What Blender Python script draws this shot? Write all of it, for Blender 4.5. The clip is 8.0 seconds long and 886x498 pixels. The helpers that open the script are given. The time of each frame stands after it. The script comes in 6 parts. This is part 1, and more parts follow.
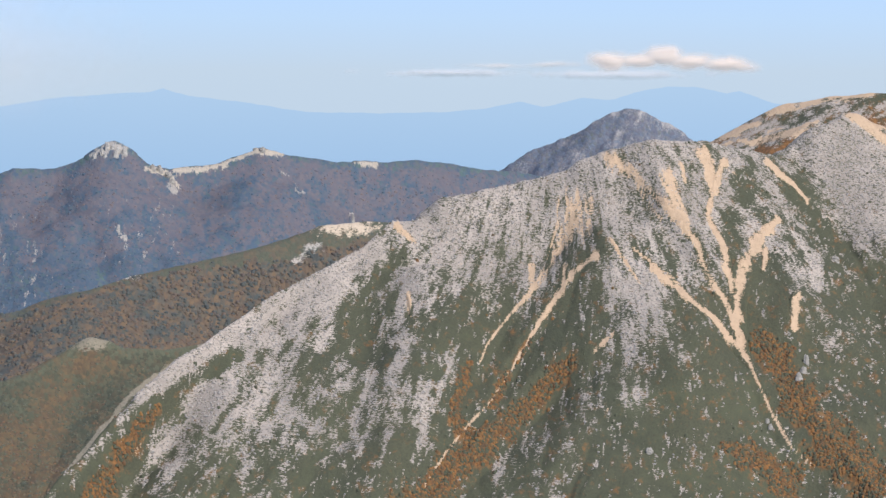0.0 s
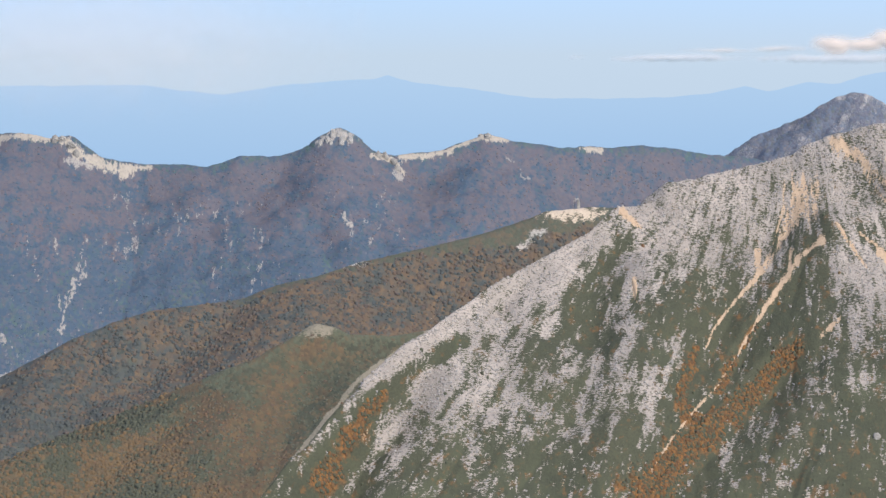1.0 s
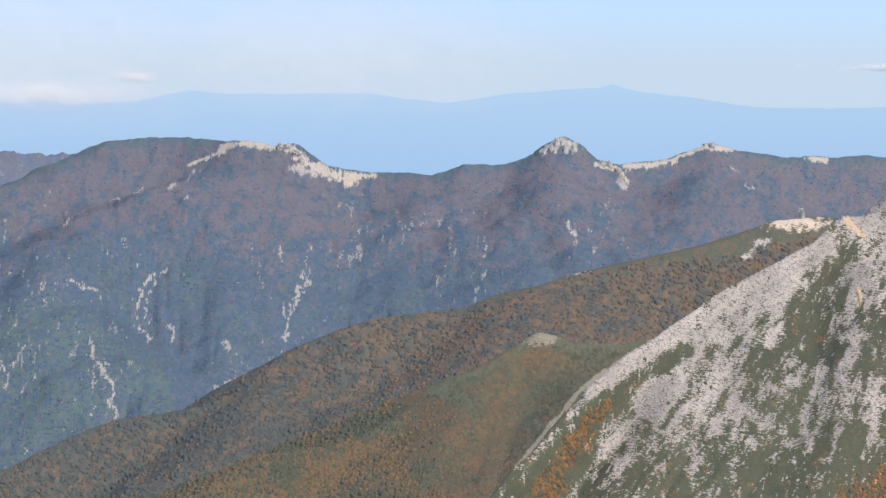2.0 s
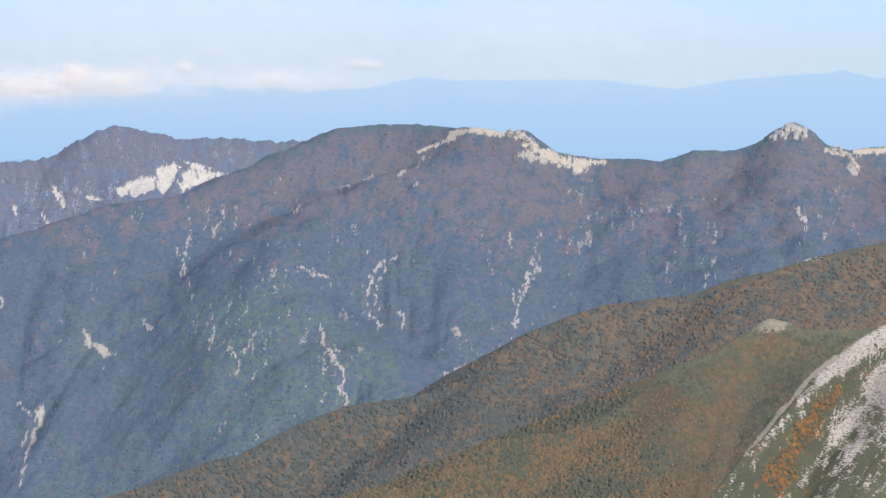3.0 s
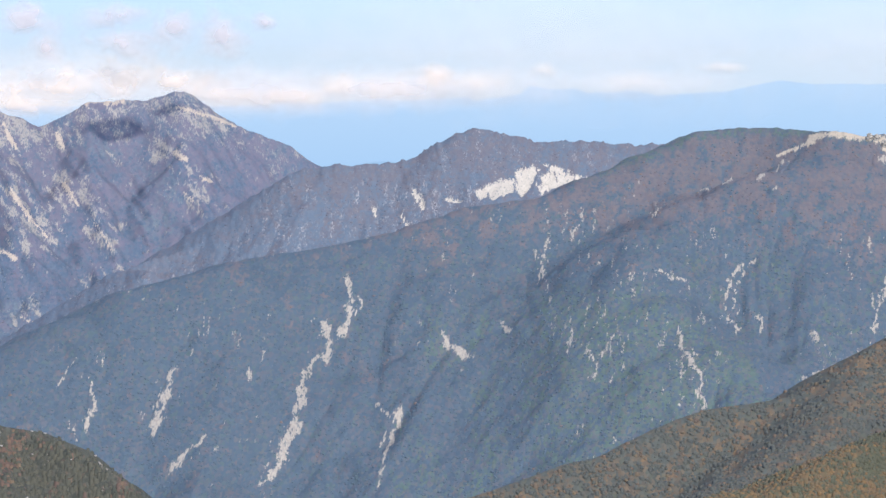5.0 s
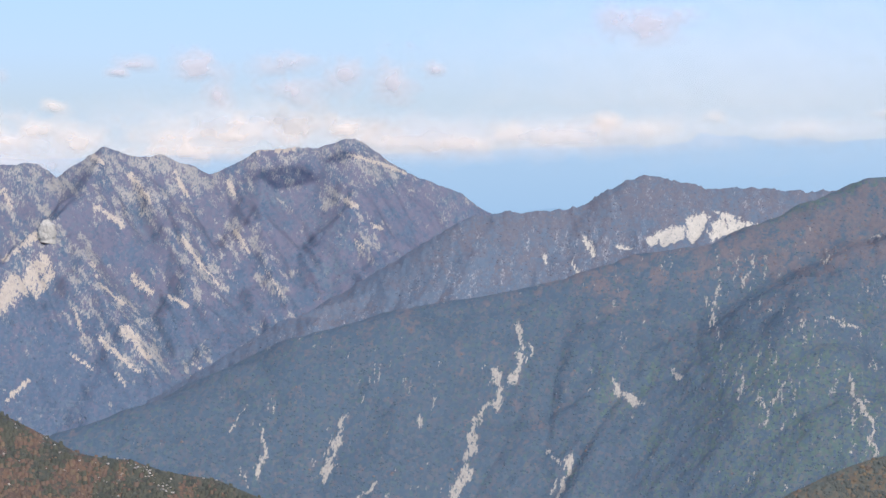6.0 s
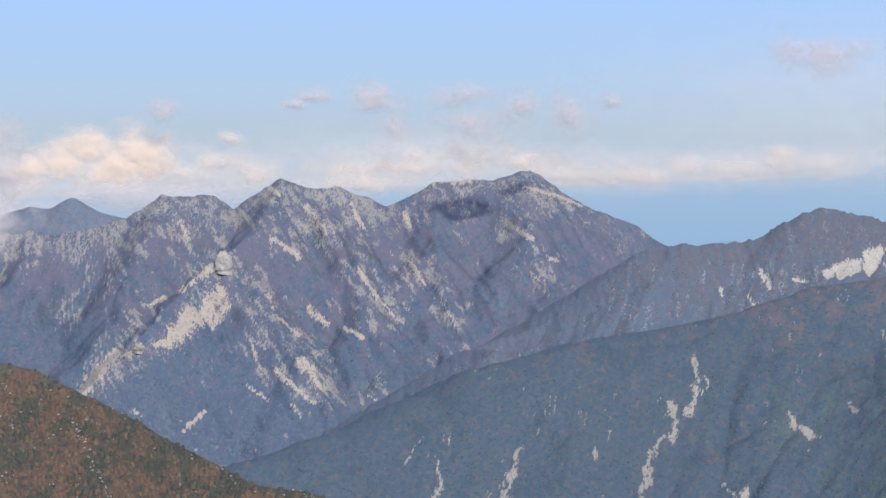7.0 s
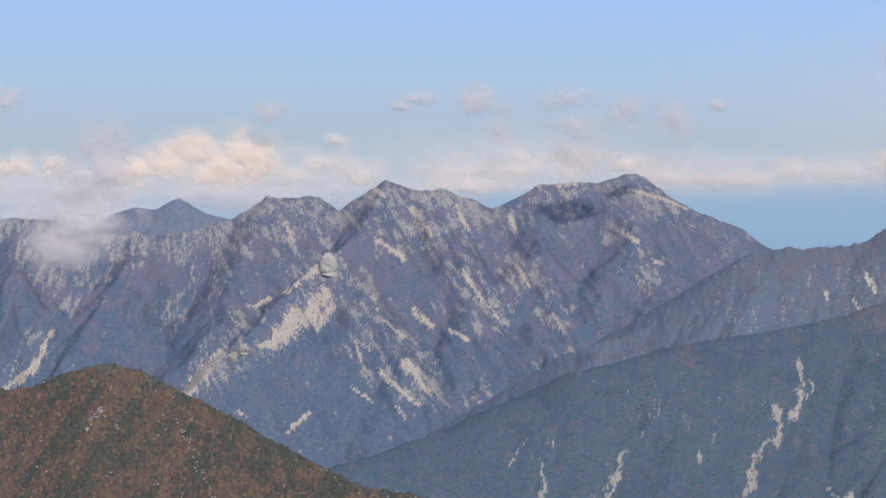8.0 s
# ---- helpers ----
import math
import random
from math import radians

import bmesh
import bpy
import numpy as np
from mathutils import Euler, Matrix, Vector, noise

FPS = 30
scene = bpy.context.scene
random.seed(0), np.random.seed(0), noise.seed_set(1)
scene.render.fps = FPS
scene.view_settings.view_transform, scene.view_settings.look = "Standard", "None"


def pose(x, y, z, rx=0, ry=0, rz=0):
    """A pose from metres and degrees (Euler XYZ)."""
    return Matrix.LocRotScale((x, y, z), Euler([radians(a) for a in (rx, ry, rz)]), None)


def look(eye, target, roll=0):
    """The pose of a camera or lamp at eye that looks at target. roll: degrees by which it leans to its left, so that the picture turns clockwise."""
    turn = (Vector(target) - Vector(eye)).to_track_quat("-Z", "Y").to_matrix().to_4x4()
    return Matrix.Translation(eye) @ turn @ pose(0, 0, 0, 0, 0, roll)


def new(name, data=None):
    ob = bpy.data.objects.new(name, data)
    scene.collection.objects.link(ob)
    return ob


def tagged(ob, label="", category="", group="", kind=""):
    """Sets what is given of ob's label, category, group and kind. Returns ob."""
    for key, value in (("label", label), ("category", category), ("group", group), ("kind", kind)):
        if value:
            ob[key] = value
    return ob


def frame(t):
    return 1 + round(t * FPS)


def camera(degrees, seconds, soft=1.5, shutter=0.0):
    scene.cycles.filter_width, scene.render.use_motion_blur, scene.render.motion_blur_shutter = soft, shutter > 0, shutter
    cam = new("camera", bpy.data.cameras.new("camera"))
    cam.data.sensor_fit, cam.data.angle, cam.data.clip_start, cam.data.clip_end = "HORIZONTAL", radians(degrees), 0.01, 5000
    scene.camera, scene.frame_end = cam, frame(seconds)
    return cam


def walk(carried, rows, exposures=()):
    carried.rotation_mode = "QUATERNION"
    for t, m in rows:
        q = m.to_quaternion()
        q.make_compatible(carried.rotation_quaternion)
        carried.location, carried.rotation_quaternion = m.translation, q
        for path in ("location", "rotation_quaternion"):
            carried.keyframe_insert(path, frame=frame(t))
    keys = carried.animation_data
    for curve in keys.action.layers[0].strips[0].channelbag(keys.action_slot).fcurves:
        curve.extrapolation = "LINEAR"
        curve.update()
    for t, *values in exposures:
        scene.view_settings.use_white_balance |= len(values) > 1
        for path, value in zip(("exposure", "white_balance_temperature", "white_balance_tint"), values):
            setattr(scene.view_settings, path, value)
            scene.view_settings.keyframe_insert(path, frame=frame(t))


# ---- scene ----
# The camera stands on a summit and pans to its left; azimuths in degrees clockwise from +y.
EYE = 330.0
cam = camera(11.194, 8.0, soft=1.5)


def view(azimuth, tilt, roll):
    a, e = radians(azimuth), radians(tilt)
    eye = Vector((0, 0, EYE))
    way = Vector((math.sin(a) * math.cos(e), math.cos(a) * math.cos(e), math.sin(e)))
    return look(eye, eye + way * 100, roll)


walk(cam, [
    (0, view(-0.000, -1.719, 0.226)),
    (0.5, view(-1.325, -1.976, 0.055)),
    (0.75, view(-2.092, -2.029, -0.034)),
    (1, view(-2.859, -1.902, -0.123)),
    (1.5, view(-4.005, -1.830, -0.175)),
    (2, view(-5.696, -1.789, 0.059)),
    (2.2, view(-6.454, -1.798, 0.064)),
    (3.3, view(-9.321, -2.015, -0.129)),
    (3.5, view(-9.839, -2.026, -0.073)),
    (4, view(-10.938, -2.015, -0.070)),
    (4.5, view(-11.993, -2.076, 0.048)),
    (4.7, view(-12.478, -2.050, 0.007)),
    (5.8, view(-14.841, -1.393, 0.005)),
    (6, view(-15.312, -1.316, -0.094)),
    (6.25, view(-15.918, -1.253, -0.051)),
    (6.5, view(-16.524, -1.070, -0.008)),
    (7, view(-17.538, -0.906, -0.017)),
    (7.5, view(-18.447, -0.824, 0.007)),
    (8, view(-18.869, -0.880, 0.220)),
], [(0, 0.25), (2, 0.33), (3.5, 0.45), (4.5, 0.51), (6.5, 0.19), (8, -0.11)])

# ---- light ----
SUN_AZIMUTH, SUN_HEIGHT = 145.0, 42.0
world = bpy.data.worlds.new("sky")
scene.world = world
world.use_nodes = True
wt = world.node_tree
wt.nodes.clear()


sky = wt.nodes.new("ShaderNodeTexSky")
sky.sky_type = "NISHITA"
sky.sun_disc = False
sky.sun_elevation, sky.sun_rotation = radians(SUN_HEIGHT), radians(SUN_AZIMUTH)
sky.altitude = 2600
dim = wt.nodes.new("ShaderNodeMix")
dim.data_type, dim.blend_type = "RGBA", "MULTIPLY"
dim.inputs[0].default_value = 1
dim.inputs[7].default_value = (0.24, 0.24, 0.24, 1)
wt.links.new(sky.outputs[0], dim.inputs[6])
where = wt.nodes.new("ShaderNodeTexCoord")
split = wt.nodes.new("ShaderNodeSeparateXYZ")
wt.links.new(where.outputs["Generated"], split.inputs[0])
low = wt.nodes.new("ShaderNodeMapRange")
low.inputs[1].default_value, low.inputs[2].default_value = 0.0, 0.12
wt.links.new(split.outputs[2], low.inputs[0])
hazy = wt.nodes.new("ShaderNodeValToRGB")
stops = ((0.0, (0.455, 0.56, 0.68)), (0.08, (0.465, 0.57, 0.69)), (0.175, (0.445, 0.605, 0.815)), (0.33, (0.395, 0.6, 0.96)), (1.0, (0.25, 0.4, 0.7)))
while len(hazy.color_ramp.elements) < len(stops):
    hazy.color_ramp.elements.new(0.5)
for el, (p, c) in zip(hazy.color_ramp.elements, stops):
    el.position, el.color = p, (*c, 1)
wt.links.new(low.outputs[0], hazy.inputs[0])
up = wt.nodes.new("ShaderNodeMapRange")
up.interpolation_type = "SMOOTHSTEP"
up.inputs[1].default_value, up.inputs[2].default_value = 0.08, 0.3
wt.links.new(split.outputs[2], up.inputs[0])
both = wt.nodes.new("ShaderNodeMix")
both.data_type = "RGBA"
wt.links.new(up.outputs[0], both.inputs[0])
wt.links.new(hazy.outputs[0], both.inputs[6])
wt.links.new(dim.outputs[2], both.inputs[7])
bg = wt.nodes.new("ShaderNodeBackground")
wt.links.new(both.outputs[2], bg.inputs[0])
wo = wt.nodes.new("ShaderNodeOutputWorld")
wt.links.new(bg.outputs[0], wo.inputs[0])

sun = new("sun", bpy.data.lights.new("sun", "SUN"))
sun.data.energy, sun.data.angle, sun.data.color = 5.0, radians(0.53), (1.0, 0.93, 0.83)
sa, se = radians(SUN_AZIMUTH), radians(SUN_HEIGHT)
sun.matrix_world = look((0, 0, 600), (-math.sin(sa) * math.cos(se) * 100, -math.cos(sa) * math.cos(se) * 100, 600 - math.sin(se) * 100))


# ---- noise ----
def lattice(ix, iy, seed):
    h = (ix.astype(np.int64) * 374761393 + iy.astype(np.int64) * 668265263 + seed * 1442695041) & 0x7FFFFFFF
    h = ((h ^ (h >> 13)) * 1274126177) & 0x7FFFFFFF
    return ((h ^ (h >> 16)) & 0xFFFF) / 65535.0


def grain(x, y, seed=0):
    """Smooth value noise, 0 to 1."""
    ix, iy = np.floor(x), np.floor(y)
    fx, fy = x - ix, y - iy
    fx, fy = fx * fx * (3 - 2 * fx), fy * fy * (3 - 2 * fy)
    a, b = lattice(ix, iy, seed), lattice(ix + 1, iy, seed)
    c, d = lattice(ix, iy + 1, seed), lattice(ix + 1, iy + 1, seed)
    return (a + (b - a) * fx) + ((c + (d - c) * fx) - (a + (b - a) * fx)) * fy


def fbm(x, y, seed=0, octaves=4):
    total, amp, norm = 0, 1.0, 0
    for o in range(octaves):
        total = total + amp * grain(x * 2 ** o + 17.3 * o, y * 2 ** o - 9.1 * o, seed + o)
        norm += amp
        amp *= 0.5
    return total / norm


def ease(lo, hi, x):
    t = np.clip((x - lo) / (hi - lo), 0, 1)
    return t * t * (3 - 2 * t)


# ---- terrain ----
def spot(az, el, r):
    a = radians(az)
    return (r * math.sin(a), r * math.cos(a), r * math.tan(radians(el)))


def line_height(X, Y, knots, slope, crown):
    """Height over the eye's level of a ridge that falls off from a crest line."""
    P = [spot(*k) for k in knots]
    best = np.full(X.shape, -1e4)
    for (x0, y0, z0), (x1, y1, z1) in zip(P, P[1:]):
        dx, dy = x1 - x0, y1 - y0
        t = np.clip(((X - x0) * dx + (Y - y0) * dy) / (dx * dx + dy * dy + 1e-9), 0, 1)
        d = np.hypot(X - x0 - t * dx, Y - y0 - t * dy)
        best = np.maximum(best, z0 + t * (z1 - z0) - slope * (np.sqrt(d * d + crown * crown) - crown))
    return best


def right_of(X, Y, knots):
    """True where a point lies on the right-hand side of a line."""
    P = [spot(*k) for k in knots]
    near, side = np.full(X.shape, 1e9), np.zeros(X.shape)
    for (x0, y0, _), (x1, y1, _) in zip(P, P[1:]):
        dx, dy = x1 - x0, y1 - y0
        t = np.clip(((X - x0) * dx + (Y - y0) * dy) / (dx * dx + dy * dy + 1e-9), 0, 1)
        d = np.hypot(X - x0 - t * dx, Y - y0 - t * dy)
        side = np.where(d < near, dx * (Y - y0) - dy * (X - x0), side)
        near = np.minimum(near, d)
    return side < 0


def blend_max(heights, k=2.5):
    top = heights[0]
    for h in heights[1:]:
        m = np.maximum(top, h)
        top = m + k * np.log1p(np.exp(-np.abs(top - h) / k))
    return top


def streak(AZ, EL, pts, w0, w1):
    """1 on a band along a line that runs down a slope (degrees), 0 off it."""
    best = np.zeros(AZ.shape)
    n = len(pts) - 1
    for i, ((a0, e0), (a1, e1)) in enumerate(zip(pts, pts[1:])):
        da, de = a1 - a0, e1 - e0
        t = np.clip(((AZ - a0) * da + (EL - e0) * de) / (da * da + de * de + 1e-9), 0, 1)
        d = np.hypot(AZ - a0 - t * da, EL - e0 - t * de)
        w = w0 + (w1 - w0) * (i + t) / n
        best = np.maximum(best, 1.5 - d / w)
    return best


def patch(AZ, EL, at, ra, re, turn=0):
    a, e = at
    c, s = math.cos(radians(turn)), math.sin(radians(turn))
    x, y = AZ - a, EL - e
    return 1.5 - np.hypot((x * c + y * s) / ra, (-x * s + y * c) / re)


def crisp(v, n, rough=0.9, soft=0.25):
    return ease(0.5 - soft, 0.5 + soft, v + (n - 0.5) * rough * 2)


def mesh_from(name, verts, faces, material, smooth=True):
    me = bpy.data.meshes.new(name)
    nv, nf, k = len(verts), len(faces), faces.shape[1]
    me.vertices.add(nv)
    me.vertices.foreach_set("co", verts.astype(np.float32).ravel())
    me.loops.add(nf * k)
    me.loops.foreach_set("vertex_index", faces.astype(np.int32).ravel())
    me.polygons.add(nf)
    me.polygons.foreach_set("loop_start", np.arange(0, nf * k, k, dtype=np.int32))
    me.polygons.foreach_set("loop_total", np.full(nf, k, dtype=np.int32))
    if smooth:
        me.polygons.foreach_set("use_smooth", np.ones(nf, dtype=bool))
    me.update(calc_edges=True)
    me.validate()
    if material:
        me.materials.append(material)
    return me


def sheet_faces(na, nr):
    i = np.arange((nr - 1) * (na - 1))
    r, c = i // (na - 1), i % (na - 1)
    v = r * na + c
    return np.stack([v, v + 1, v + na + 1, v + na], 1)


def mountain(name, span, rings, lines, paint, material, ribs=(30, 5, True), rough=1.0, wander=0.0, seed=1, slant=((0, 0.0),), gullies=(), melt=2.5, jag=0.0, wall=0):
    """A mountain as one sheet of ground: span = (azimuth, azimuth, columns), rings = distances, lines = crest lines."""
    az = np.linspace(span[0], span[1], span[2])
    AZ, R = np.meshgrid(az, rings)
    X, Y = R * np.sin(np.radians(AZ)), R * np.cos(np.radians(AZ))
    wx = X + wander * (fbm(X / 60, Y / 60, seed + 50) - 0.5)
    wy = Y + wander * (fbm(X / 60, Y / 60, seed + 60) - 0.5)
    spurs = [line_height(wx if i else X, wy if i else Y, *ln) for i, ln in enumerate(lines)]
    H = blend_max(spurs)
    if melt > 2.5:
        H = H + (blend_max(spurs, melt) - H) * ease(8, 60, H.max(axis=0)[None, :] - H)
    if wall:
        H = np.where(right_of(X, Y, lines[wall][0]), np.minimum(H, line_height(X, Y, *lines[wall])), H)
    drop = H.max(axis=0)[None, :] - H
    wave, amp, sharp = ribs
    mid = radians(az.mean())
    side = X * math.cos(mid) - Y * math.sin(mid)
    lean = np.interp(AZ, [k[0] for k in slant], [k[1] for k in slant])
    course = side + lean * drop
    s = course / wave + 1.1 * fbm(side / wave / 2, drop / wave / 1.6, seed + 5, 3)
    n = np.abs(fbm(s, drop / wave / 3.5, seed, 3) - 0.5) * 3.2
    rib = 1 - np.clip(n, 0, 1) if sharp else 1 - (1 - np.clip(n, 0, 1)) ** 2
    n = np.abs(fbm(s * 2.7 + 7, drop / wave / 1.5, seed + 3, 3) - 0.5) * 3.2
    small = 1 - np.clip(n, 0, 1) if sharp else 1 - (1 - np.clip(n, 0, 1)) ** 2
    H = H + amp * ease(6, 70, drop) * (rib - 0.5) + 0.3 * amp * ease(4, 45, drop) * (small - 0.5)
    H = H + rough * (fbm(X / 14, Y / 14, seed + 9, 5) - 0.5) * (0.7 + 1.6 * ease(0, 30, drop))
    if jag:
        crest = fbm(side / 6, side * 0 + drop / 20, seed + 80, 4) - 0.5
        H = H + jag * crest * ease(26, 4, drop)
    if gullies:
        EL = np.degrees(np.arctan2(H, R))
        cut = np.zeros(AZ.shape)
        for pts, width, deep in gullies:
            near = np.clip(1.5 - streak(AZ, EL, pts, width, width), 0, 9)
            bed = ease(-0.1, 0.7, pts[0][1] - EL + 0.12 * (fbm(AZ * 3, EL * 3, seed + 70) - 0.5))
            cut = np.maximum(cut, deep * bed * np.clip(1 - near / 1.5, 0, 1) ** 1.3)
        H = H - cut * ease(3, 22, drop)
    EL = np.degrees(np.arctan2(H, R))
    top = np.argmax(EL, axis=0)
    front = (np.arange(len(rings))[:, None] <= top[None, :] + 1).astype(float)
    masks = {"lush_and_lit": 0 * AZ, **paint(AZ, EL, drop, X, Y, front, rib)}
    H = H - masks.pop("carve", 0)
    V = np.stack([X, Y, np.maximum(H + EYE, -3)], -1).reshape(-1, 3)
    me = mesh_from(name, V, sheet_faces(len(az), len(rings)), material)
    flow = masks.pop("flow", (course, drop * 0.5))
    kept = np.stack([flow[0], flow[1], 0 * side], -1).reshape(-1, 3)
    at = me.attributes.new("flow", "FLOAT_VECTOR", "POINT")
    at.data.foreach_set("vector", kept.astype(np.float32).ravel())
    for key, m in masks.items():
        at = me.attributes.new(key, "FLOAT", "POINT")
        at.data.foreach_set("value", np.clip(m, 0, 1).astype(np.float32).ravel())
    ob = new(name, me)
    rise = np.clip(np.gradient(EL, axis=0), 0, 0.05)
    return ob, dict(V=V, flow=kept, na=len(az), AZ=AZ.ravel(), EL=EL.ravel(), rise=rise.ravel(), front=front.ravel(), drop=drop.ravel(), **{k: m.ravel() for k, m in masks.items()})


def rings(near, lo, hi, back, step):
    return np.concatenate([np.linspace(near, lo, 24)[:-1], np.arange(lo, hi, step), np.linspace(hi, back, 16)])


# ---- materials ----
def land_material(name, green, green2, rock, rock2, sand, fall, scale=1.0, relief=0.6, cell=0.0, vary=1.0, edge=0.07, facing=0.0, lush_and_lit=(0.1, 0.105, 0.06), lay=(0.62, 0.5, 2.0)):
    """Grass and scrub, with granite, sand, fresh grass, painted sunlit green and autumn leaves where the masks say so;
    the grain runs with the fall of a slope that faces that azimuth.
    """
    m = bpy.data.materials.new(name)
    m.use_nodes = True
    t = m.node_tree
    t.nodes.clear()
    link = t.links.new
    turned = t.nodes.new("ShaderNodeMapping")
    turned.inputs["Rotation"].default_value[2] = radians(facing)
    link(t.nodes.new("ShaderNodeTexCoord").outputs["Object"], turned.inputs["Vector"])
    fallen = t.nodes.new("ShaderNodeVectorMath")
    fallen.operation = "MULTIPLY"
    fallen.inputs[1].default_value = (1.0, 0.3, 0.9)
    link(turned.outputs[0], fallen.inputs[0])
    pos = fallen.outputs[0]

    def noise_at(size, detail=4):
        n = t.nodes.new("ShaderNodeTexNoise")
        n.inputs["Scale"].default_value = 1 / (size * scale)
        n.inputs["Detail"].default_value = detail
        n.inputs["Roughness"].default_value = 0.65
        link(pos, n.inputs["Vector"])
        return n.outputs["Fac"]

    def mixed(fac, a, b):
        n = t.nodes.new("ShaderNodeMix")
        n.data_type = "RGBA"
        link(fac, n.inputs[0])
        for v, i in ((a, 6), (b, 7)):
            if isinstance(v, tuple):
                n.inputs[i].default_value = (*v, 1)
            else:
                link(v, n.inputs[i])
        return n.outputs[2]

    def steps(v, lo, hi):
        n = t.nodes.new("ShaderNodeMapRange")
        n.inputs[1].default_value, n.inputs[2].default_value = lo, hi
        link(v, n.inputs[0])
        return n.outputs[0]

    course = t.nodes.new("ShaderNodeAttribute")
    course.attribute_name = "flow"

    def flow_noise(size, detail=5):
        n = t.nodes.new("ShaderNodeTexNoise")
        n.inputs["Scale"].default_value = 1 / (size * scale)
        n.inputs["Detail"].default_value = detail
        n.inputs["Roughness"].default_value = 0.68
        link(course.outputs["Vector"], n.inputs["Vector"])
        return steps(n.outputs["Fac"], 0.3, 0.7)

    level = t.nodes.new("ShaderNodeVectorMath")
    level.operation = "MULTIPLY"
    level.inputs[1].default_value = lay
    link(turned.outputs[0], level.inputs[0])
    dash = t.nodes.new("ShaderNodeTexNoise")
    dash.inputs["Scale"].default_value = 1 / (0.95 * scale)
    dash.inputs["Detail"].default_value = 4
    dash.inputs["Roughness"].default_value = 0.7
    link(level.outputs[0], dash.inputs["Vector"])
    pair = t.nodes.new("ShaderNodeMath")
    pair.operation = "MULTIPLY_ADD"
    pair.inputs[1].default_value = 0.66
    link(steps(dash.outputs["Fac"], 0.36, 0.64), pair.inputs[0])
    half = t.nodes.new("ShaderNodeMath")
    half.operation = "MULTIPLY"
    half.inputs[1].default_value = 0.34
    link(flow_noise(2.2, 5), half.inputs[0])
    link(half.outputs[0], pair.inputs[2])
    broken = steps(pair.outputs[0], 0.08, 0.92)
    tufted = steps(noise_at(3.0, 5), 0.3, 0.7)

    def mask(key, noisy, lo=1.0, hi=1.14, gain=1.3):
        a = t.nodes.new("ShaderNodeAttribute")
        a.attribute_name = key
        s = t.nodes.new("ShaderNodeMath")
        s.operation = "MULTIPLY_ADD"
        link(a.outputs["Fac"], s.inputs[0])
        s.inputs[1].default_value = gain
        link(noisy, s.inputs[2])
        return steps(s.outputs[0], lo, hi)

    fine, coarse, tiny = noise_at(1.6), noise_at(25), noise_at(0.8, 3)
    veg = mixed(steps(coarse, 0.35, 0.65), green, green2)
    veg = mixed(steps(tiny, 0.45, 0.75), veg, tuple(c * 0.78 for c in green))
    veg = mixed(mask("lush_and_lit", steps(noise_at(6.0, 5), 0.3, 0.7), 0.6, 1.4, 1.0), veg, lush_and_lit)
    leaf = mixed(steps(fine, 0.38, 0.62), tuple(c * f for c, f in zip(fall, (1.3, 1.3, 1.2))), tuple(c * f for c, f in zip(fall, (0.55, 0.62, 0.75))))
    if cell:
        cells = t.nodes.new("ShaderNodeTexVoronoi")
        cells.inputs["Scale"].default_value = 1 / cell
        shift = t.nodes.new("ShaderNodeMix")
        shift.data_type = "VECTOR"
        wob = t.nodes.new("ShaderNodeTexNoise")
        wob.inputs["Scale"].default_value = 1.2 / cell
        link(pos, wob.inputs["Vector"])
        link(pos, shift.inputs[4])
        far = t.nodes.new("ShaderNodeVectorMath")
        far.operation = "MULTIPLY_ADD"
        link(wob.outputs["Color"], far.inputs[0])
        far.inputs[1].default_value = (cell, cell, cell)
        link(pos, far.inputs[2])
        link(far.outputs[0], shift.inputs[5])
        shift.inputs[0].default_value = 1
        link(shift.outputs[1], cells.inputs["Vector"])
        parts = t.nodes.new("ShaderNodeSeparateColor")
        link(cells.outputs["Color"], parts.inputs[0])
        veg = mixed(steps(parts.outputs[1], 0.1, 0.9), tuple(c * (1 + 0.12 * vary) for c in green2), tuple(c * (1 - 0.3 * vary) for c in green))
        leaf = mixed(steps(parts.outputs[1], 0.1, 0.9), tuple(c * (1 + f * vary) for c, f in zip(fall, (0.2, 0.15, 0.0))), tuple(c * (1 - f * vary) for c, f in zip(fall, (0.25, 0.2, 0.12))))
        veg = mixed(steps(coarse, 0.35, 0.65), veg, mixed(steps(parts.outputs[2], 0.0, 1.0), green, green2))
        veg = mixed(mask("lush_and_lit", parts.outputs[2], 0.7, 1.3, 1.0), veg, mixed(steps(fine, 0.35, 0.65), lush_and_lit, tuple(c * 0.8 for c in lush_and_lit)))
        veg = mixed(mask("fall", parts.outputs[0], *((0.75, 1.25) if vary > 0.8 else (0.45, 1.55)), 1.0), veg, leaf)
        fine_h = cells.outputs["Distance"]
    else:
        veg = mixed(mask("fall", tufted, 0.7, 1.3, 1.0), veg, leaf)
        fine_h = fine
    stone = mixed(steps(coarse, 0.35, 0.65), rock, rock2)
    stone = mixed(steps(tiny, 0.5, 0.66), stone, tuple(c * 0.66 for c in rock))
    col = mixed(mask("rock", broken, 1.07 - edge, 1.07 + edge), veg, stone)
    grit = mixed(steps(fine, 0.4, 0.65), sand, tuple(c * 0.85 for c in sand))
    col = mixed(mask("sand", broken), col, grit)
    bump = t.nodes.new("ShaderNodeBump")
    bump.inputs["Strength"].default_value = relief
    bump.inputs["Distance"].default_value = 0.8
    link(fine_h, bump.inputs["Height"])
    bump.invert = cell > 0
    if cell:
        bump.inputs["Distance"].default_value = cell * 0.5
    b = t.nodes.new("ShaderNodeBsdfPrincipled")
    b.inputs["Roughness"].default_value = 0.95
    b.inputs["Specular IOR Level"].default_value = 0.1
